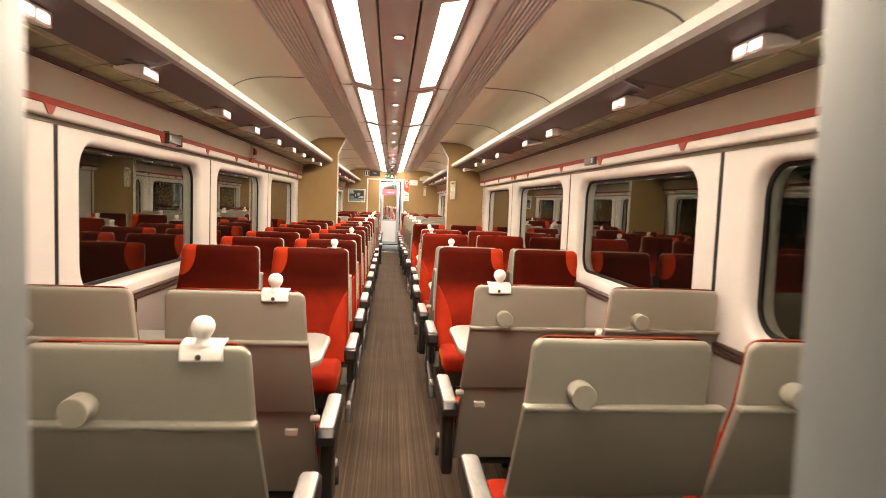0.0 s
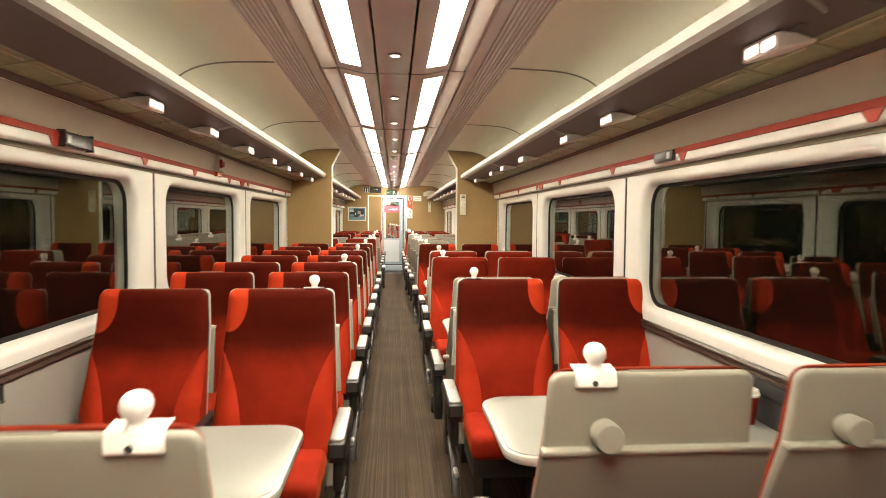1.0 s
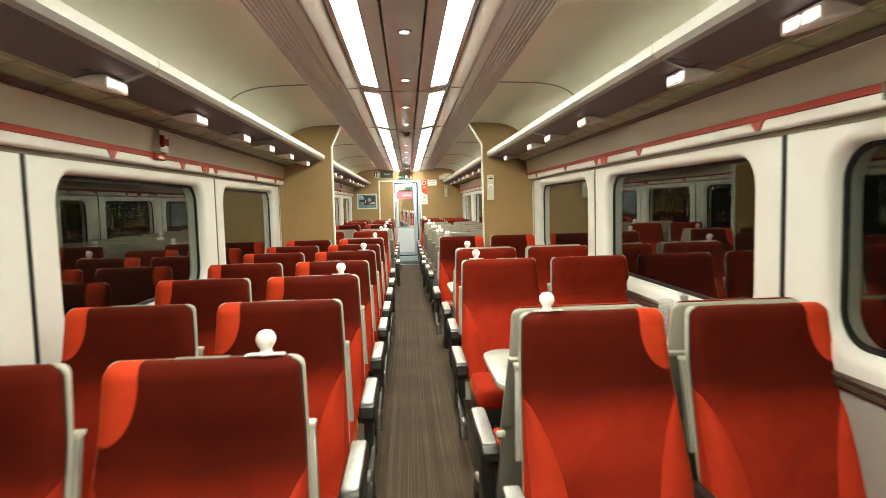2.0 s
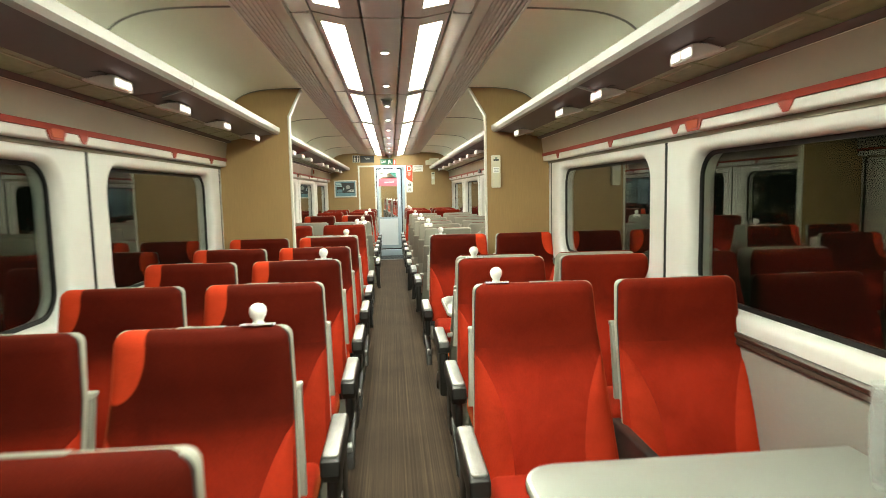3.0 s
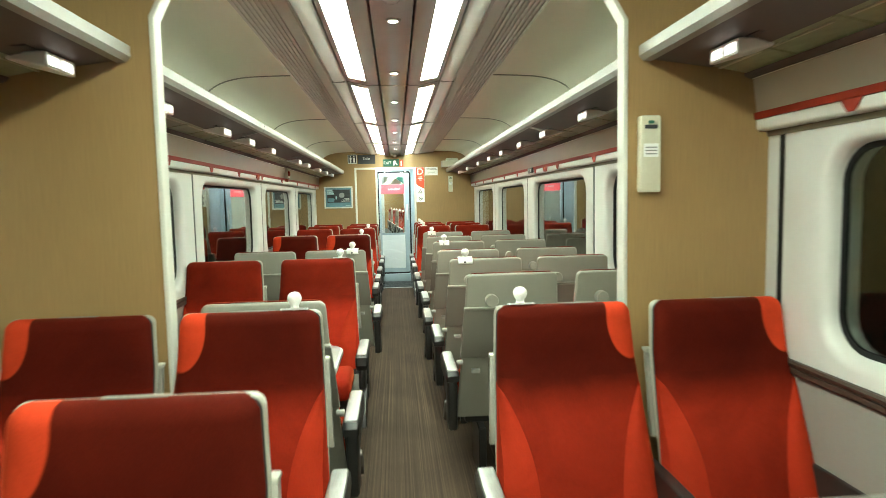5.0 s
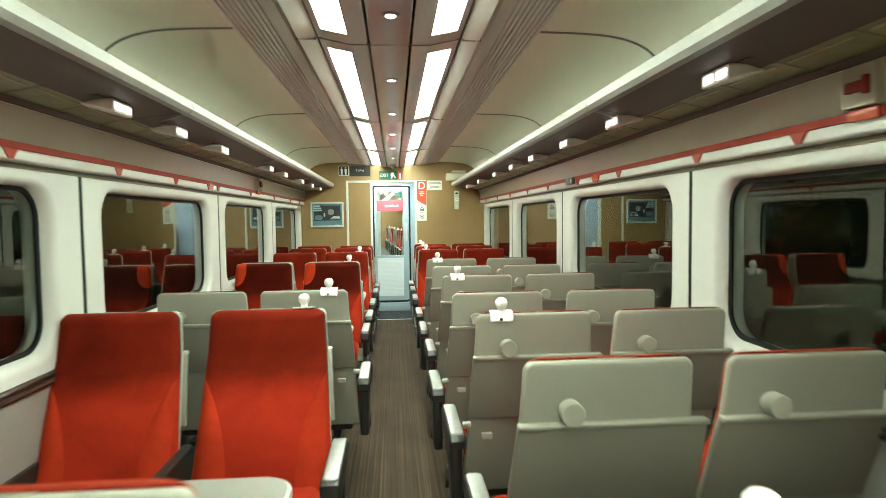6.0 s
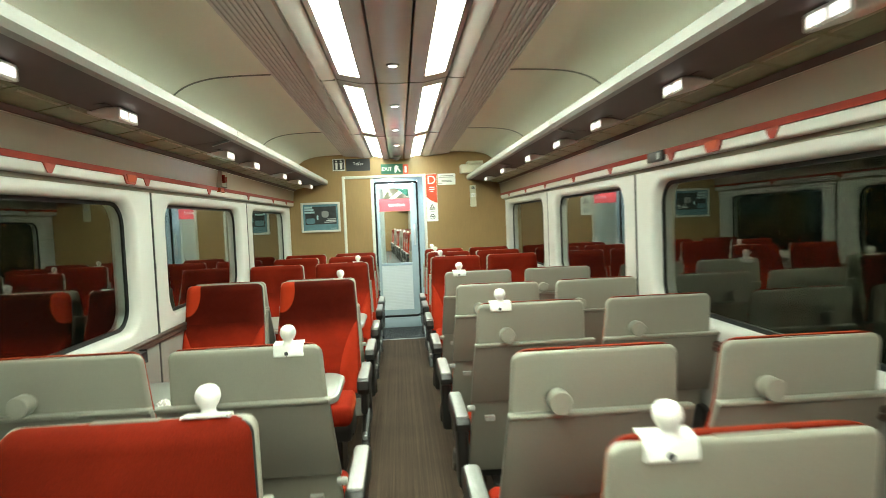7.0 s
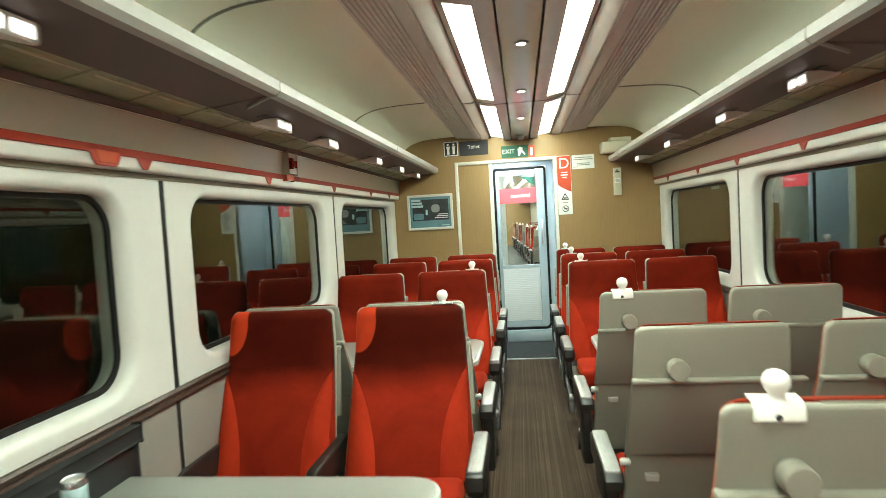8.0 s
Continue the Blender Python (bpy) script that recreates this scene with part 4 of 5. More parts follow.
    arc = [(0.3425, 1.99), (0.3425, 1.72)] + [(0.3425 + 0.132 * (k / 10), 1.72 - 0.085 * (k / 10) ** 0.7) for k in range(1, 11)] + [(0.4745, 1.99)]
    part("red_field", slab(arc[::-1], y - 0.002, y), "signred", s, "red field")
    writing("lettering", "D", 0.145, "white_print", pose(0.410, y - 0.003, 1.915, 90, 0, 0), s)
    for z, w in ((1.825, 0.03), (1.80, 0.035), (1.775, 0.02)):
        bar(0.411 - w, 0.411 + w, z, z + 0.010, "white_print", s, y - 0.002)
    bm = bmesh.new()
    tri = [(0.376, 1.563), (0.444, 1.563), (0.410, 1.622)]
    for (xa, za), (xb, zb) in zip(tri, tri[1:] + tri[:1]):
        dx, dz = xb - xa, zb - za
        q = 0.004 / math.hypot(dx, dz)
        merge(bm, slab([(xa - dz * q, za + dx * q), (xa + dz * q, za - dx * q), (xb + dz * q, zb - dx * q), (xb - dz * q, zb + dx * q)], y - 0.0022, y))
    box(bm, 0.392, 0.428, y - 0.0022, y, 1.572, 1.584)
    part("pictogram", bm, "ink", s, "dark warning triangle")
    bm = bmesh.new()
    for k in range(24):
        a, b = 2 * math.pi * k / 24, 2 * math.pi * (k + 1) / 24
        merge(bm, slab([(0.410 + q * math.cos(t), 1.472 + q * math.sin(t)) for q, t in ((0.032, a), (0.032, b), (0.026, b), (0.026, a))], y - 0.0022, y))
    merge(bm, slab([(0.388, 1.490), (0.392, 1.494), (0.432, 1.454), (0.428, 1.450)], y - 0.0022, y))
    box(bm, 0.394, 0.428, y - 0.0022, y, 1.468, 1.476)
    part("pictogram", bm, "ink", s, "dark no-smoking ring")
    bar(0.382, 0.437, 1.53, 1.536, "grey", s, y - 0.0)
    # notice
    s = sign("notice", 0.490, 0.705, 1.855, 1.992, "white_print", "white printed notice with lines of small dark writing")
    for z, a, b in ((1.962, 0.51, 0.68), (1.944, 0.50, 0.69), (1.905, 0.535, 0.66), (1.89, 0.53, 0.665), (1.872, 0.495, 0.55)):
        bar(a, b, z, z + 0.007, "grey", s, y)
    # speaker box beside the rack
    s = thing("wall_speaker", None, "pale grey box mounted in the corner over the rack end", "speaker box")
    part("case", box(bmesh.new(), 0.76, 1.10, Y1 - 0.16, Y1, 1.985, 2.085, 0.012, 2), "boxcream", s)
    part("cover", box(bmesh.new(), 0.84, 1.04, Y1 - 0.14, Y1 - 0.01, 2.085, 2.125, 0.015, 2), "boxcream", s)
    call_box(0.915, Y1, 1.575, 1.84)
    call_box(0.868, SCREEN - 0.045, 1.455, 1.715)


def build_entry():
    out = [(-1.43, 0.0), (-0.285, 0.0), (-0.285, 2.02), (0.338, 2.02), (0.374, 0.0), (1.43, 0.0), (1.43, 2.34), (-1.43, 2.34)]
    # inner face out of view; its white is chosen to bounce light onto the front seats
    wall = tagged(part("wall_entry", slab(out, Y0 - 0.14, Y0), "white"), "unseen wall round the entrance doorway, white to bounce light", "wall", kind="structure")
    part("door_trim", box(bmesh.new(), -0.300, -0.2845, Y0 - 0.15, Y0 + 0.008, 0.0, 2.035, 0.004, 2), "jamb", wall, "blue-grey door trim")
    part("door_trim", slab([(0.3735, 0.0), (0.3895, 0.0), (0.353, 2.035), (0.337, 2.035)], Y0 - 0.15, Y0 + 0.008, 0.004, 2), "jamb", wall, "blue-grey door trim")
    part("door_trim", box(bmesh.new(), -0.2845, 0.3365, Y0 - 0.15, Y0 + 0.008, 2.0195, 2.035, 0.004, 2), "jamb", wall, "blue-grey door trim")
    bm = bmesh.new()
    box(bm, -1.2, -1.14, -1.2, Y0 - 0.14, 0.0, 2.2)
    box(bm, 1.14, 1.2, -1.2, Y0 - 0.14, 0.0, 2.2)
    box(bm, -1.2, 1.2, -1.26, -1.2, 0.0, 2.2)
    box(bm, -1.2, 1.2, -1.2, Y0 - 0.14, 2.2, 2.26)
    solid("wall_lobby", bm, "bluegrey", "blue-grey lobby walls behind the entrance", "wall", kind="structure")


NEXT = pose(0.33, 18.0, 0, 0, 0, 3.4)      # the next coach stands round the curve


def build_next_coach():
    """The next coach, seen through the glass of the gangway door."""
    def put(ob):
        ob.matrix_basis = NEXT @ ob.matrix_basis
        return ob
    put(solid("floor_next_coach", box(bmesh.new(), -1.33, 1.33, -0.05, 21.0, -0.06, -0.002), "mat", "dark floor of the next coach", "floor", kind="structure"))
    bm = bmesh.new()
    box(bm, -1.39, -1.33, 0.0, 21.0, 0.0, 2.25)
    box(bm, 1.33, 1.39, 0.0, 21.0, 0.0, 2.25)
    put(solid("wall_next_coach", bm, "white", "white side walls of the next coach", "wall", kind="structure"))
    put(solid("wall_next_end", box(bmesh.new(), -1.33, 1.33, 21.0, 21.06, 0.0, 2.25), "wood", "oak laminate end wall of the next coach", "wall", kind="structure"))
    bm = bmesh.new()
    box(bm, -1.33, -0.49, 1.3, 1.36, 0.0, 2.25)
    box(bm, 0.42, 1.33, 1.3, 1.36, 0.0, 2.25)
    put(solid("wall_next_lobby", bm, "doorwhite", "white lobby partition of the next coach", "wall", kind="structure"))
    put(solid("ceiling_next_coach", box(bmesh.new(), -1.39, 1.39, 0.0, 21.06, 2.25, 2.3), "cream", "cream ceiling of the next coach", "ceiling", kind="structure"))
    for s in (1, -1):
        for k in range(10):
            y = 0.5 + 2.04 * k
            lamp = thing("ceiling_light", NEXT.copy(), "glowing white rectangular ceiling light in a slim frame", "ceiling light", "ceiling lights")
            part("frame", box(bmesh.new(), s * 0.16, s * 0.29, y - 0.01, y + 1.81, 2.238, 2.25, 0.002, 1), "lampframe", lamp)
            part("diffuser", box(bmesh.new(), s * 0.17, s * 0.28, y, y + 1.8, 2.232, 2.24, 0.002, 1), "panel", lamp, "glowing opal diffuser")
        rack = thing("luggage_rack", NEXT.copy(), "overhead luggage rack with white edge and dark mauve underside", "luggage rack", "luggage racks")
        part("edge", box(bmesh.new(), s * 0.84, s * 0.88, 1.4, 20.98, 1.90, 1.957, 0.006, 1), "lip", rack, "white rack edge")
        part("underside", box(bmesh.new(), s * 0.88, s * 1.32, 1.4, 20.98, 1.885, 1.91, 0.004, 1), "under", rack, "dark mauve underside")


def wall_fittings():
    """Dark reservation displays and hinged plates on the cove over the windows."""
    for side, y0, y1 in ((-1, 3.90, 4.16), (1, 4.12, 4.36), (1, 12.46, 12.68)):
        d = thing("reservation_display", None, "black rounded display box on the red line over the window", "display box")
        part("case", box(bmesh.new(), side * 1.240, side * 1.262, y0, y1 - 0.05, 1.672, 1.722, 0.008, 2), "black", d)
        part("lens", box(bmesh.new(), side * 1.238, side * 1.242, y0 + 0.02, y0 + 0.05, 1.682, 1.712, 0.0015, 1), "grey", d, "grey lens")
    for side, y in ((-1, 5.93), (1, 9.88), (-1, 14.09)):
        p = thing("alarm_plate", None, "small beige alarm plate with a dark red handle over the window", "alarm plate")
        part("plate", box(bmesh.new(), side * 1.228, side * 1.262, y - 0.058, y + 0.058, 1.728, 1.838, 0.006, 2), "cove", p)
        bm = box(bmesh.new(), side * 1.218, side * 1.230, y - 0.044, y + 0.038, 1.766, 1.796, 0.004, 2)
        merge(bm, box(bmesh.new(), side * 1.214, side * 1.229, y - 0.044, y - 0.026, 1.757, 1.806, 0.004, 2))
        part("handle", bm, "red", p, "dark red handle")
        part("red_cap", box(bmesh.new(), side * 1.244, side * 1.262, y - 0.052, y + 0.052, 1.694, 1.7265, 0.004, 2), "redgloss", p, "glossy red cap on the red line")


# ---- seats ----
def leaned(bm):
    for v in bm.verts:
        if v.co.z < TOP:
            v.co.y += (TOP - v.co.z) * 0.15 + max(0.0, 0.92 - v.co.z) * 0.21
    return bm


SEAT_W = [0.227]                  # half the width at the top of the seat being built


def half(z):
    """Half the width of the seat back at height z: it widens downwards."""
    return SEAT_W[0] + max(0.0, min(TOP - z, 0.62)) * 0.062


def back_outline(inset, top, z0, r=0.028):
    """Outline of the seat back, with rounded upper corners."""
    pts = [(-half(z0) + inset, z0), (half(z0) - inset, z0)]
    w = half(top - r) - inset
    for k in range(8):
        a = radians(90 * k / 7)
        pts.append((w - r + r * math.cos(a), top - r + r * math.sin(a)))
    for k in range(8):
        a = radians(90 + 90 * k / 7)
        pts.append((-w + r + r * math.cos(a), top - r + r * math.sin(a)))
    return pts


CUSHION_TOP = [TOP + 0.002]       # top of the cushion of the seat being built


def cushion_half(z, r=0.032):
    w = half(z) - 0.0045
    d = z - (CUSHION_TOP[0] - r)
    return w - (r - math.sqrt(max(r * r - d * d, 0.0))) if d > 0 else w


def cushion_y(u, z):
    """Depth of the pillowed velour at u (-1 to 1 across) and height z."""
    rim = (1 - abs(u) ** 11) ** 0.5 if abs(u) < 1 else 0.0
    up = max(0.0, min(1.0, (CUSHION_TOP[0] - z) / 0.028))
    rim *= up ** 0.3
    lumbar = 0.016 * math.exp(-((z - 0.64) / 0.11) ** 2) + 0.008 * math.exp(-((z - 0.98) / 0.07) ** 2)
    return 0.016 + rim * (0.046 + lumbar * (1 - u * u))


def cushion_sheet(z0, z1, n=18, rows=14):
    bm = bmesh.new()
    us = [math.sin(math.pi / 2 * (2 * i / n - 1)) for i in range(n + 1)]
    grid = []
    for k in range(rows + 1):
        f = k / rows
        z = z0 + (z1 - z0) * (1 - (1 - f) ** 1.7 if z1 >= CUSHION_TOP[0] - 1e-6 else f)
        grid.append([bm.verts.new((u * cushion_half(z), cushion_y(u, z), z)) for u in us])
    for a, b in zip(grid, grid[1:]):
        for i in range(n):
            bm.faces.new((a[i], a[i + 1], b[i + 1], b[i]))
    # closed behind, inside the shell
    rear = [bm.verts.new((p.co.x, 0.010, p.co.z)) for p in grid[0] + [g[-1] for g in grid[1:]] + grid[-1][-2::-1] + [g[0] for g in grid[-2:0:-1]]]
    rim = grid[0] + [g[-1] for g in grid[1:]] + grid[-1][-2::-1] + [g[0] for g in grid[-2:0:-1]]
    m = len(rim)
    for i in range(m):
        bm.faces.new((rim[i], rim[(i + 1) % m], rear[(i + 1) % m], rear[i]))
    bm.faces.new(rear)
    outward(bm)
    return leaned(bm)


def bolster_sheet(sign):
    """Raised side bolster that follows a curved seam."""
    bm = bmesh.new()
    grid = []
    for k in range(15):
        f = k / 14
        z = 0.44 + f * 0.41
        edge = cushion_half(z)
        inner = 0.128 + (edge - 0.128) * f ** 2.6
        row = []
        for i in range(6):
            q = i / 5
            x = inner + (edge - inner) * q
            lift = 0.015 * math.sin(math.pi * min(q * 1.15, 1.0)) ** 0.6 * (1 - f ** 6) if 0 < i < 5 else 0.0
            row.append(bm.verts.new((sign * x, cushion_y(min(x / edge, 0.999), z) + lift + 0.0012, z)))
        grid.append(row)
    for a, b in zip(grid, grid[1:]):
        for i in range(5):
            bm.faces.new((a[i], a[i + 1], b[i + 1], b[i]))
    got = bmesh.ops.extrude_face_region(bm, geom=bm.faces[:])
    for v in got["geom"]:
        if isinstance(v, bmesh.types.BMVert):
            v.co.y -= 0.008
    outward(bm)
    return leaned(bm)


def seat(side, facing, aisle, knob, flash):
    """A train seat with its top rear edge over the origin; it faces +y. side: 1 or -1, the side of the aisle on which it stands."""
    out = side if facing > 0 else -side          # towards the window
    ais = -out
    SEAT_W[0] = 0.219 if facing > 0 else (0.235 if side > 0 and not aisle and not flash else 0.228)
    CUSHION_TOP[0] = TOP + (0.004 if facing > 0 else 0.0)
    kind = "red velour train seat with grey shell, "
    kind += "white knob and armrest" if aisle and knob else ("aisle armrest" if aisle else "beside the window")
    s = thing("train_seat", None, kind, "train seat", "red seats of the coach")
    sh = slab(back_outline(0.0, TOP, 0.30), -0.004, 0.021, 0.011, 3)
    bmesh.ops.bisect_plane(sh, geom=sh.verts[:] + sh.edges[:] + sh.faces[:], plane_co=(0, 0, 0.92), plane_no=(0, 0, 1))
    part("shell", leaned(sh), "shell", s, "grey plastic shell")
    gk = slab(back_outline(0.0055, CUSHION_TOP[0] - 0.004, 0.40), 0.016, 0.0235, 0.001, 1)
    bmesh.ops.bisect_plane(gk, geom=gk.verts[:] + gk.edges[:] + gk.faces[:], plane_co=(0, 0, 0.92), plane_no=(0, 0, 1))
    part("gasket", leaned(gk), "black", s, "black edge strip round the cushion")
    # folding tray on the back, wider on one side
    ext = 0.034 if facing > 0 else 0.010
    def tray_x(z):
        h = half(z)
        return (-h - 0.003, h + ext) if side > 0 else (-h - ext, h + 0.003)
    (a0, a1), (b0, b1) = tray_x(0.655), tray_x(0.918)
    tray = part("tray", leaned(slab([(a0, 0.655), (a1, 0.655), (b1, 0.918), (b0, 0.918)], -0.022, 0.004, 0.006, 2)), "tray", s, "folded grey tray table")
    part("tray_lip", leaned(box(bmesh.new(), b0 - 0.001, b1 + 0.001, -0.030, 0.006, 0.911, 0.926, 0.006, 2)), "shell", tray, "pale tray lip")
    hk = bmesh.new()
    lathe(hk, [(0.025, 0.0), (0.025, -0.012), (0.0285, -0.014), (0.0305, -0.018), (0.0305, -0.054), (0.0285, -0.058)], (-0.105, 0.016, 0.962), "y", 22)
    part("tray_latch", hk, "shell", s, "round grey tray latch")
    # reservation label holder on top of the shell
    xa = -0.03 * ais - 0.02
    part("label_holder", box(bmesh.new(), xa - 0.062, xa + 0.062, 0.004, 0.018, TOP - 0.001, TOP + 0.002, 0.0008, 1), "tray", s, "reservation label holder")
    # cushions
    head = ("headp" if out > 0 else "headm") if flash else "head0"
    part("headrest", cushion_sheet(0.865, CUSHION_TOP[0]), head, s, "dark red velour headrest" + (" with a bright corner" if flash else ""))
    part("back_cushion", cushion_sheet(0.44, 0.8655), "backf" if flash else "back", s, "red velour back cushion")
    for sg in (1, -1):
        part("bolster", bolster_sheet(sg), "wing", s, "bright red side bolster")
    if facing < 0:
        for ob in s.children:
            if ob.name.split(".")[0] in ("headrest", "back_cushion", "bolster"):
                ob.data.transform(pose(0.0035 * out, 0, 0))
    sc = bmesh.new()
    box(sc, -0.222, 0.222, 0.262, 0.62, 0.355, 0.468, 0.035, 4)
    part("seat_cushion", sc, "back", s, "red velour seat cushion")
    part("seat_pan", box(bmesh.new(), -0.215, 0.215, 0.26, 0.58, 0.26, 0.356, 0.02, 2), "black", s, "black seat pan")
    for sg in (1, -1):
        part("leg", box(bmesh.new(), sg * 0.13 - 0.02, sg * 0.13 + 0.02, 0.18, 0.46, -0.002, 0.262, 0.006, 1), "black", s, "black metal leg")
    if aisle:
        x = ais * 0.284
        bm = slab([(0.115, 0.560), (0.135, 0.582), (0.500, 0.586), (0.532, 0.575), (0.538, 0.530), (0.505, 0.496), (0.36, 0.500), (0.16, 0.515), (0.118, 0.530)], x - 0.033, x + 0.033, 0.010, 3)
        for v in bm.verts:
            v.co = Vector((v.co.y, v.co.x, v.co.z))
        outward(bm)
        arm = part("armrest", bm, "black", s, "black armrest")
        bm = slab(rounded(x - 0.028, x + 0.028, 0.135, 0.515, (0.010, 0.010, 0.016, 0.016), 3), 0.574, 0.5905, 0.006, 3)
        for v in bm.verts:
            v.co = Vector((v.co.x, v.co.z, v.co.y))
        outward(bm)
        part("pad", bm, "pad", arm, "worn silver armrest pad")
        bm = bmesh.new()
        box(bm, x - 0.024, x + 0.024, 0.16, 0.30, 0.26, 0.53, 0.014, 2)
        box(bm, x - 0.018, x + 0.018, 0.26, 0.50, 0.38, 0.52, 0.014, 2)
        part("arm_support", bm, "black", s, "black armrest support")
        bm = slab([(0.30, 0.36), (0.50, 0.30), (0.56, 0.245), (0.575, 0.19), (0.545, 0.18), (0.50, 0.23), (0.44, 0.27), (0.30, 0.31)], x - 0.020, x + 0.020, 0.008, 2)
        for v in bm.verts:
            v.co = Vector((v.co.y, v.co.x, v.co.z))
        outward(bm)
        foot = part("side_arm", bm, "black", s, "black curved side arm under the armrest")
        part("recline_lever", box(bmesh.new(), x - 0.013, x + 0.013, 0.50, 0.572, 0.262, 0.292, 0.010, 2), "pad", foot, "worn silver recline lever")
        if facing > 0:
            part("pivot", lathe(bmesh.new(), [(0.010, -0.016), (0.013, -0.012), (0.013, 0.012), (0.010, 0.016)], (ais * 0.252, 0.085, 0.640), "x", 16), "lip", s, "pale arm pivot")
            part("label", box(bmesh.new(), ais * 0.175 - 0.021, ais * 0.175 + 0.021, 0.058, 0.079, 0.588, 0.610, 0.002, 1), "lip", s, "small blank pale label")
    else:
        for x in (ais * 0.266, out * 0.242):
            bm = slab([(0.080, 0.560), (0.110, 0.578), (0.480, 0.582), (0.515, 0.570), (0.520, 0.520), (0.485, 0.492), (0.30, 0.470), (0.10, 0.440), (0.080, 0.470)], x - 0.021, x + 0.021, 0.009, 3)
            for v in bm.verts:
                v.co = Vector((v.co.y, v.co.x, v.co.z))
            outward(bm)
            part("armrest", bm, "black", s, "black armrest")
    if aisle and knob:
        x = ais * (0.125 if facing > 0 else 0.139)
        bm = bmesh.new()
        prof = [(0.019, TOP + 0.002), (0.0150, TOP + 0.007), (0.0130, TOP + 0.013), (0.0142, TOP + 0.018), (0.0187, TOP + 0.024), (0.0227, TOP + 0.033),
                (0.0233, TOP + 0.041), (0.0208, TOP + 0.050), (0.0147, TOP + 0.057), (0.007, TOP + 0.060)]
        lathe(bm, prof, (x, 0.008, 0), n=24)
        grip = part("grip_knob", bm, "knob", s, "white plastic grip knob")
        pl = [(-0.008, TOP - 0.030), (-0.012, TOP - 0.026), (-0.010, TOP - 0.008), (-0.002, TOP + 0.004), (0.032, TOP + 0.010),
              (0.032, TOP + 0.005), (0.0, TOP - 0.002), (-0.002, TOP - 0.030)]
        bm = bmesh.new()
        ring = [[bm.verts.new((x + dx, y + (0.004 if abs(dx) > 0.040 else 0), z)) for y, z in pl] for dx in (-0.043, -0.039, 0.039, 0.043)]
        for p, q in zip(ring, ring[1:]):
            for i in range(len(p)):
                bm.faces.new((p[i], p[(i + 1) % len(p)], q[(i + 1) % len(p)], q[i]))
        bm.faces.new(ring[0]), bm.faces.new(ring[-1])
        outward(bm)
        part("bracket", bm, "knob", grip, "white knob bracket")
        part("screw", lathe(bmesh.new(), [(0.006, -0.003), (0.006, 0.004)], (x - 0.004, -0.0105, TOP - 0.020), "y", 12), "ink", grip, "dark screw")
    return s


# rows: y of the seat top, facing (1 away from the entrance), knob, bright corner
ROWS_L = [(1.675, 1, 1, 0), (2.40, 1, 1, 0), (4.15, -1, 1, 1), (4.98, -1, 0, 1), (5.765, -1, 1, 1), (6.54, -1, 0, 1), (7.34, -1, 1, 1), (8.10, -1, 0, 1),
          (8.97, -1, 1, 1), (9.19, 1, 0, 0), (10.79, -1, 1, 0), (11.47, 1, 1, 0), (13.42, -1, 1, 1), (13.56, 1, 0, 0), (14.97, -1, 1, 0), (15.95, -1, 0, 0), (16.60, -1, 0, 0)]
ROWS_R = [(1.80, 1, 0, 0), (2.70, 1, 1, 0), (4.575, -1, 1, 1), (4.69, 1, 0, 0), (6.35, -1, 1, 0), (7.20, -1, 1, 0), (7.37, 1, 0, 0), (8.925, -1, 1, 1),
          (9.83, 1, 0, 0), (10.585, 1, 1, 0), (11.22, 1, 0, 0), (12.10, 1, 1, 0), (12.84, 1, 0, 0), (13.64, 1, 1, 0), (15.26, -1, 1, 0), (16.06, -1, 1, 0), (16.74, -1, 1, 0)]
# across: aisle seat and window seat of each side
SEAT_X = {-1: (-0.488, -1.028), 1: (0.542, 1.077)}


def build_seats():
    kept = {}
    def put(key, m):
        if key in kept:
            copy_thing(kept[key], m)
        else:
            kept[key] = seat(*key)
            kept[key].matrix_basis = m
    for side, rows in ((-1, ROWS_L), (1, ROWS_R)):
        for y, facing, knob, flash in rows:
            rear = y if facing > 0 else y + 0.066
            shift = -0.03 if side < 0 and 11 < y < 12 else 0.008 if side < 0 and y < 3 else (0.034 if side > 0 and y > 11.5 else (0.014 if side > 0 and y > 9.5 else (0.028 if side < 0 and y > 13 else 0.0)))
            for x, aisle in zip(SEAT_X[side], (True, False)):
                if side < 0 and y > 13 and not aisle:
                    x -= 0.022
                if side < 0 and 10 < y < 11:
                    x -= 0.016 if aisle else 0.050
                if side < 0 and 11 < y < 12 and not aisle:
                    x += 0.030
                if side > 0 and 11 < y < 11.5 and aisle:
                    x -= 0.030
                if y < 2:
                    x += 0.010 if side > 0 else -0.008
                if side > 0 and (9.5 < y < 10 or 12 < y < 12.5):
                    x += 0.014
                if side > 0 and 7 < y < 7.5:
                    x += 0.032 if aisle else 0.044
                if side > 0 and y < 7 and facing < 0 and (y < 5 or not aisle):
                    x += 0.020
                put((side, facing, aisle, bool(knob and aisle), bool(flash)), pose(x - shift, rear, 0, 0, 0, 0 if facing > 0 else 180))
    # seats of the next coach beside its aisle
    for k, facing in enumerate((1, -1, -1, -1, 1, 1, -1, -1, 1, 1, -1, -1)):
        y = 6.9 + k * 0.88
        for x, aisle in zip(SEAT_X[1], (True, False)):
            put((1, facing, aisle, aisle and k % 2 == 0, False), NEXT @ pose(x, y, 0, 0, 0, 0 if facing > 0 else 180))


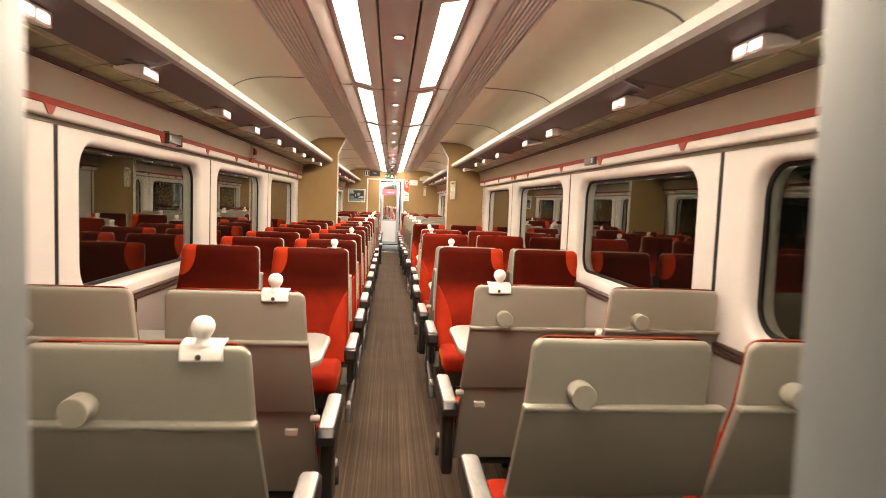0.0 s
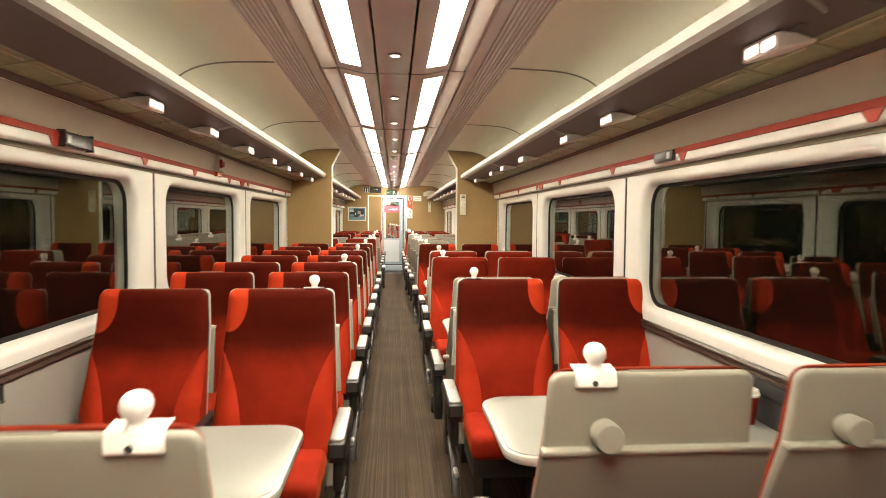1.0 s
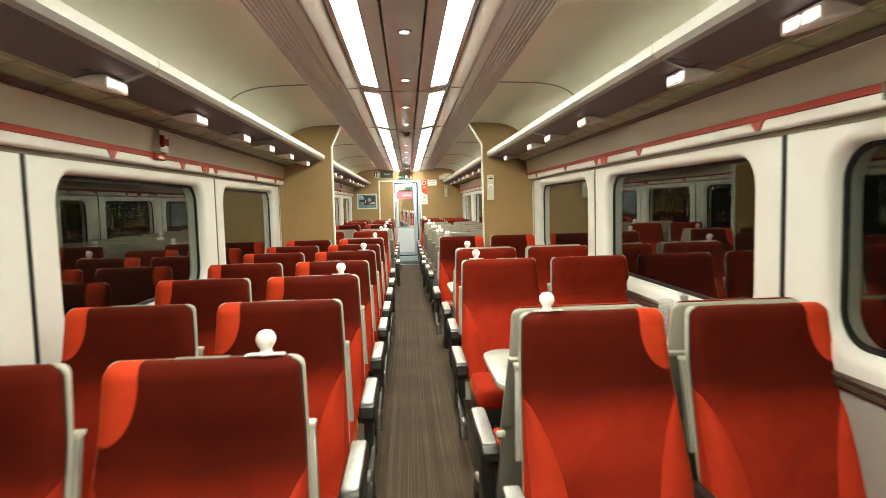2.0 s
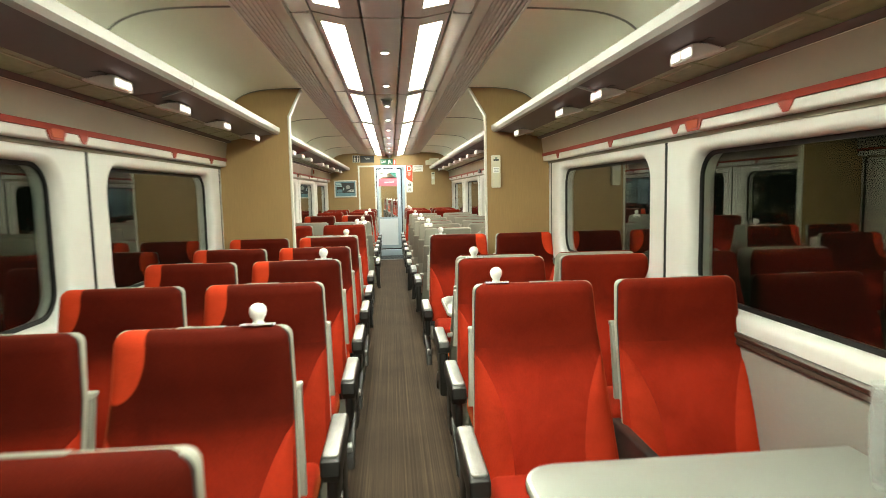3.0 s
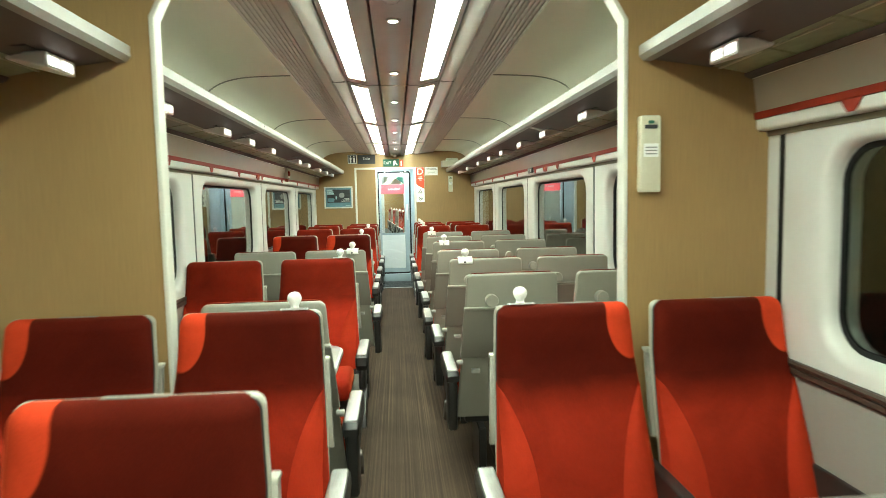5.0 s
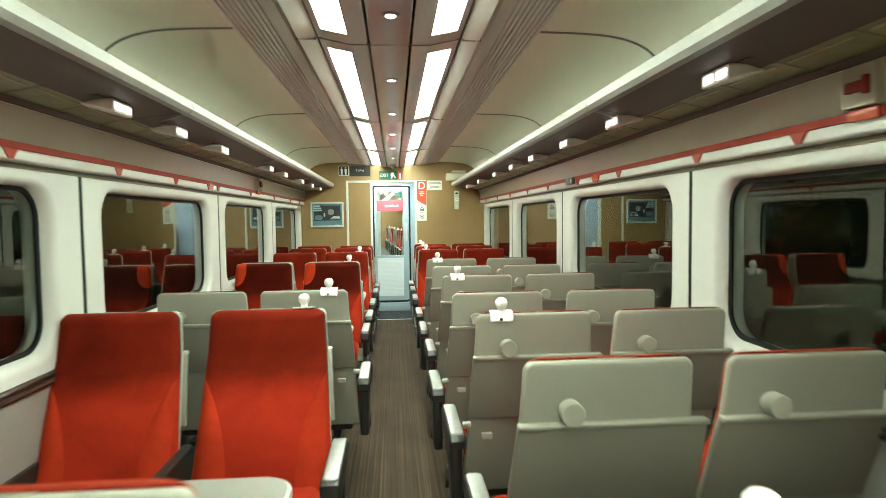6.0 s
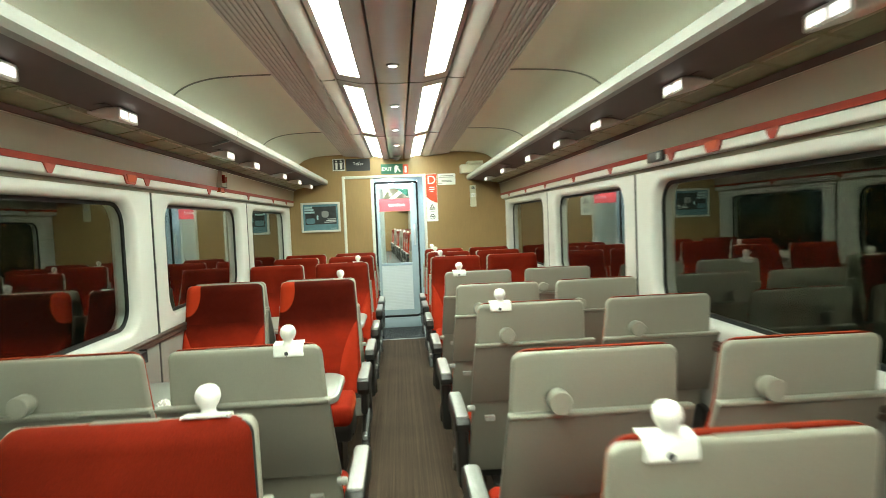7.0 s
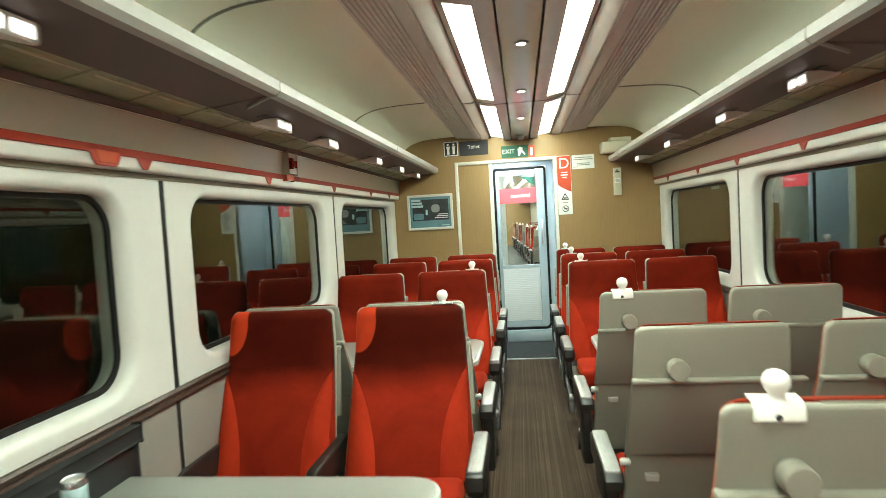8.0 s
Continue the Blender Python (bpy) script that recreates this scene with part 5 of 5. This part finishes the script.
# ---- tables ----
def build_table(side, y, deep=0.31):
    t = thing("table", None, "pale grey laminate train table with rounded corners between facing seats", "table", "coach tables")
    z = 0.70
    x0, x1 = (0.340 if side > 0 else 0.290), 1.285
    o = rounded(x0, x1, y - deep, y + deep, (0.10, 0.01, 0.01, 0.10), 7)
    def flat(outline, z0, z1, bevel):
        bm = slab(outline, z0, z1, bevel, 2)
        for v in bm.verts:
            v.co = Vector((side * v.co.x, v.co.z, v.co.y))
        outward(bm)
        return bm
    part("edging", flat(o, z - 0.032, z - 0.002, 0.009), "tedge", t, "pale rounded edging")
    o = rounded(x0 + 0.013, x1 - 0.003, y - deep + 0.013, y + deep - 0.013, (0.088, 0.008, 0.008, 0.088), 7)
    part("tabletop", flat(o, z - 0.012, z + 0.0015, 0.0015), "table", t, "pale grey laminate top")
    bm = bmesh.new()
    far = y + (0.12 if side > 0 else 0.27)
    box(bm, side * 1.276, side * 1.300, y - 0.26, far - 0.012, 0.50, 0.800, 0.010, 2)
    box(bm, side * 1.266, side * 1.300, y - 0.26, far, 0.800, 0.850, 0.008, 2)
    part("wall_bracket", bm, "bracket", t, "charcoal wall bracket")
    bm = bmesh.new()
    box(bm, side * 0.62, side * 0.68, y - 0.035, y + 0.035, 0.0, z - 0.03, 0.012, 2)
    box(bm, side * 0.50, side * 1.20, y - 0.05, y + 0.05, z - 0.06, z - 0.031, 0.008, 2)
    part("leg", bm, "bracket", t, "charcoal table leg")


TABLES = [(-1, 3.27, 0.29), (1, 3.53), (1, 5.42), (1, 8.05), (-1, 9.83), (-1, 12.46, 0.235), (-1, 14.33), (1, 14.38)]



# ---- things left on the tables ----
def crumpled(name, x, y, r, h, label, seed, mat="paper", flat=0.5):
    """A crumpled paper napkin."""
    rng = random.Random(seed)
    bm = bmesh.new()
    n, m = 18, 7
    rings = []
    for k in range(m):
        f = k / (m - 1)
        ring = []
        for i in range(n):
            a = 2 * math.pi * i / n
            rr = r * (1 - f ** 2 * 0.75) * (0.72 + 0.5 * rng.random()) * (1 + 0.25 * math.sin(2 * a + seed))
            z = 0.7035 + h * f * (0.7 + 0.6 * rng.random()) if k else 0.7025
            ring.append(bm.verts.new((x + rr * math.cos(a), y + flat * rr * math.sin(a) * 1.4, z)))
        rings.append(ring)
    for p, q in zip(rings, rings[1:]):
        for i in range(n):
            bm.faces.new((p[i], p[(i + 1) % n], q[(i + 1) % n], q[i]))
    bm.faces.new(rings[0]), bm.faces.new(rings[-1])
    outward(bm)
    me = finish(bm, 20)
    me.materials.append(M[mat])
    return tagged(new(name, me), label, "napkin")


def build_litter():
    t = 0.7018
    cup = thing("paper_cup", None, "red paper coffee cup with white lid on the table", "coffee cup")
    part("body", lathe(bmesh.new(), [(0.028, t), (0.029, t + 0.002), (0.040, t + 0.100)], (1.222, 3.47, 0), n=24), "red", cup, "red paper body")
    part("lid", lathe(bmesh.new(), [(0.042, t + 0.098), (0.043, t + 0.106), (0.040, t + 0.108), (0.038, t + 0.120), (0.032, t + 0.122)], (1.222, 3.47, 0), n=24), "knob", cup, "white lid")
    crumpled("napkin", 0.71, 3.52, 0.055, 0.028, "crumpled white paper napkin on the table", 3)
    crumpled("napkin", 0.99, 3.63, 0.075, 0.030, "crumpled white paper napkin on the table", 8)
    crumpled("food_wrapper", 1.13, 3.64, 0.11, 0.022, "flattened pale food wrapper with crumbs on the table", 5)
    rng = random.Random(4)
    bm = bmesh.new()
    for _ in range(26):
        x, y, q = 1.05 + rng.uniform(-0.12, 0.12), 3.60 + rng.uniform(-0.07, 0.07), rng.uniform(0.002, 0.005)
        box(bm, x - q, x + q, y - q, y + q, t, t + q, 0.0)
    solid("crumbs", bm, "wood", "scattered brown crumbs on the table", "crumbs", kind="stuff")
    # drinks
    cups = thing("plastic_cups", None, "tall stack of clear plastic cups on the table", "plastic cups")
    for k in range(12):
        z = t + k * 0.0145
        part("cup", lathe(bmesh.new(), [(0.024, z), (0.025, z + 0.001), (0.035, z + 0.095), (0.0375, z + 0.096), (0.0375, z + 0.099), (0.0355, z + 0.099), (0.0335, z + 0.094), (0.024, z + 0.003)],
                          (1.18, 5.48, 0), n=24), "cup", cups)
    b = thing("wine_bottle", None, "dark green wine bottle with white label and silver neck", "wine bottle")
    c = (1.19, 5.32, 0)
    prof = [(0.034, t), (0.037, t + 0.004), (0.037, t + 0.175), (0.034, t + 0.195), (0.018, t + 0.225), (0.014, t + 0.24), (0.014, t + 0.29), (0.0155, t + 0.291), (0.0155, t + 0.301), (0.012, t + 0.302)]
    glass = part("glass", lathe(bmesh.new(), prof, c, n=28), "bottle", b, "dark green glass")
    part("label", lathe(bmesh.new(), [(0.0372, t + 0.045), (0.0376, t + 0.046), (0.0376, t + 0.139), (0.0372, t + 0.14)], c, n=28), "paper", glass, "white label")
    part("capsule", lathe(bmesh.new(), [(0.0148, t + 0.235), (0.0162, t + 0.236), (0.0164, t + 0.303), (0.013, t + 0.305)], c, n=24), "alu", glass, "silver capsule")
    part("band", lathe(bmesh.new(), [(0.0372, t + 0.012), (0.0376, t + 0.013), (0.0376, t + 0.037), (0.0372, t + 0.038)], c, n=28), "orange", glass, "orange print round the foot")
    # magazine
    mag = thing("magazine", pose(1.13, 8.04, 0, 0, 0, 12), "glossy magazine with an orange cover picture on the table", "magazine")
    part("pages", box(bmesh.new(), -0.105, 0.105, -0.145, 0.145, t, t + 0.006, 0.001, 1), "paper", mag, "white pages")
    part("cover_picture", box(bmesh.new(), -0.070, 0.102, -0.142, 0.120, t + 0.006, t + 0.0072), "orange", mag, "orange cover picture")
    part("cover_band", box(bmesh.new(), -0.070, 0.102, 0.060, 0.085, t + 0.0072, t + 0.0078), "yellow", mag, "yellow cover band")
    # can and papers on the table further on
    can = thing("drink_can", None, "silver, pale blue and yellow drink can on the table", "drink can")
    c = (-1.19, 12.35, 0)
    part("body", lathe(bmesh.new(), [(0.024, t), (0.029, t + 0.006), (0.029, t + 0.128), (0.024, t + 0.140)], c, n=28), "can", can, "silver can body")
    part("band", lathe(bmesh.new(), [(0.0291, t + 0.03), (0.0294, t + 0.031), (0.0294, t + 0.098), (0.0291, t + 0.10)], c, n=28), "yellow", can, "yellow print")
    part("print", lathe(bmesh.new(), [(0.0291, t + 0.066), (0.0296, t + 0.067), (0.0296, t + 0.121), (0.0291, t + 0.123)], c, n=28), "paleprint", can, "pale blue print")
    part("lid", lathe(bmesh.new(), [(0.0245, t + 0.139), (0.026, t + 0.142), (0.025, t + 0.144), (0.023, t + 0.141), (0.004, t + 0.141)], c, n=28), "alu", can, "aluminium lid")
    crumpled("napkin", -1.0, 12.24, 0.045, 0.030, "crumpled white paper napkin on the table", 11)
    crumpled("napkin", -0.93, 12.20, 0.05, 0.014, "flattened paper napkin on the table", 14)


build_floor()
build_wall(-1)
build_wall(1)
build_ceiling()
build_lights()
build_racks()
build_screen(-1)
build_screen(1)
build_end_wall()
build_signs()
build_entry()
build_next_coach()
wall_fittings()
build_seats()
for q in TABLES:
    build_table(*q)
build_litter()
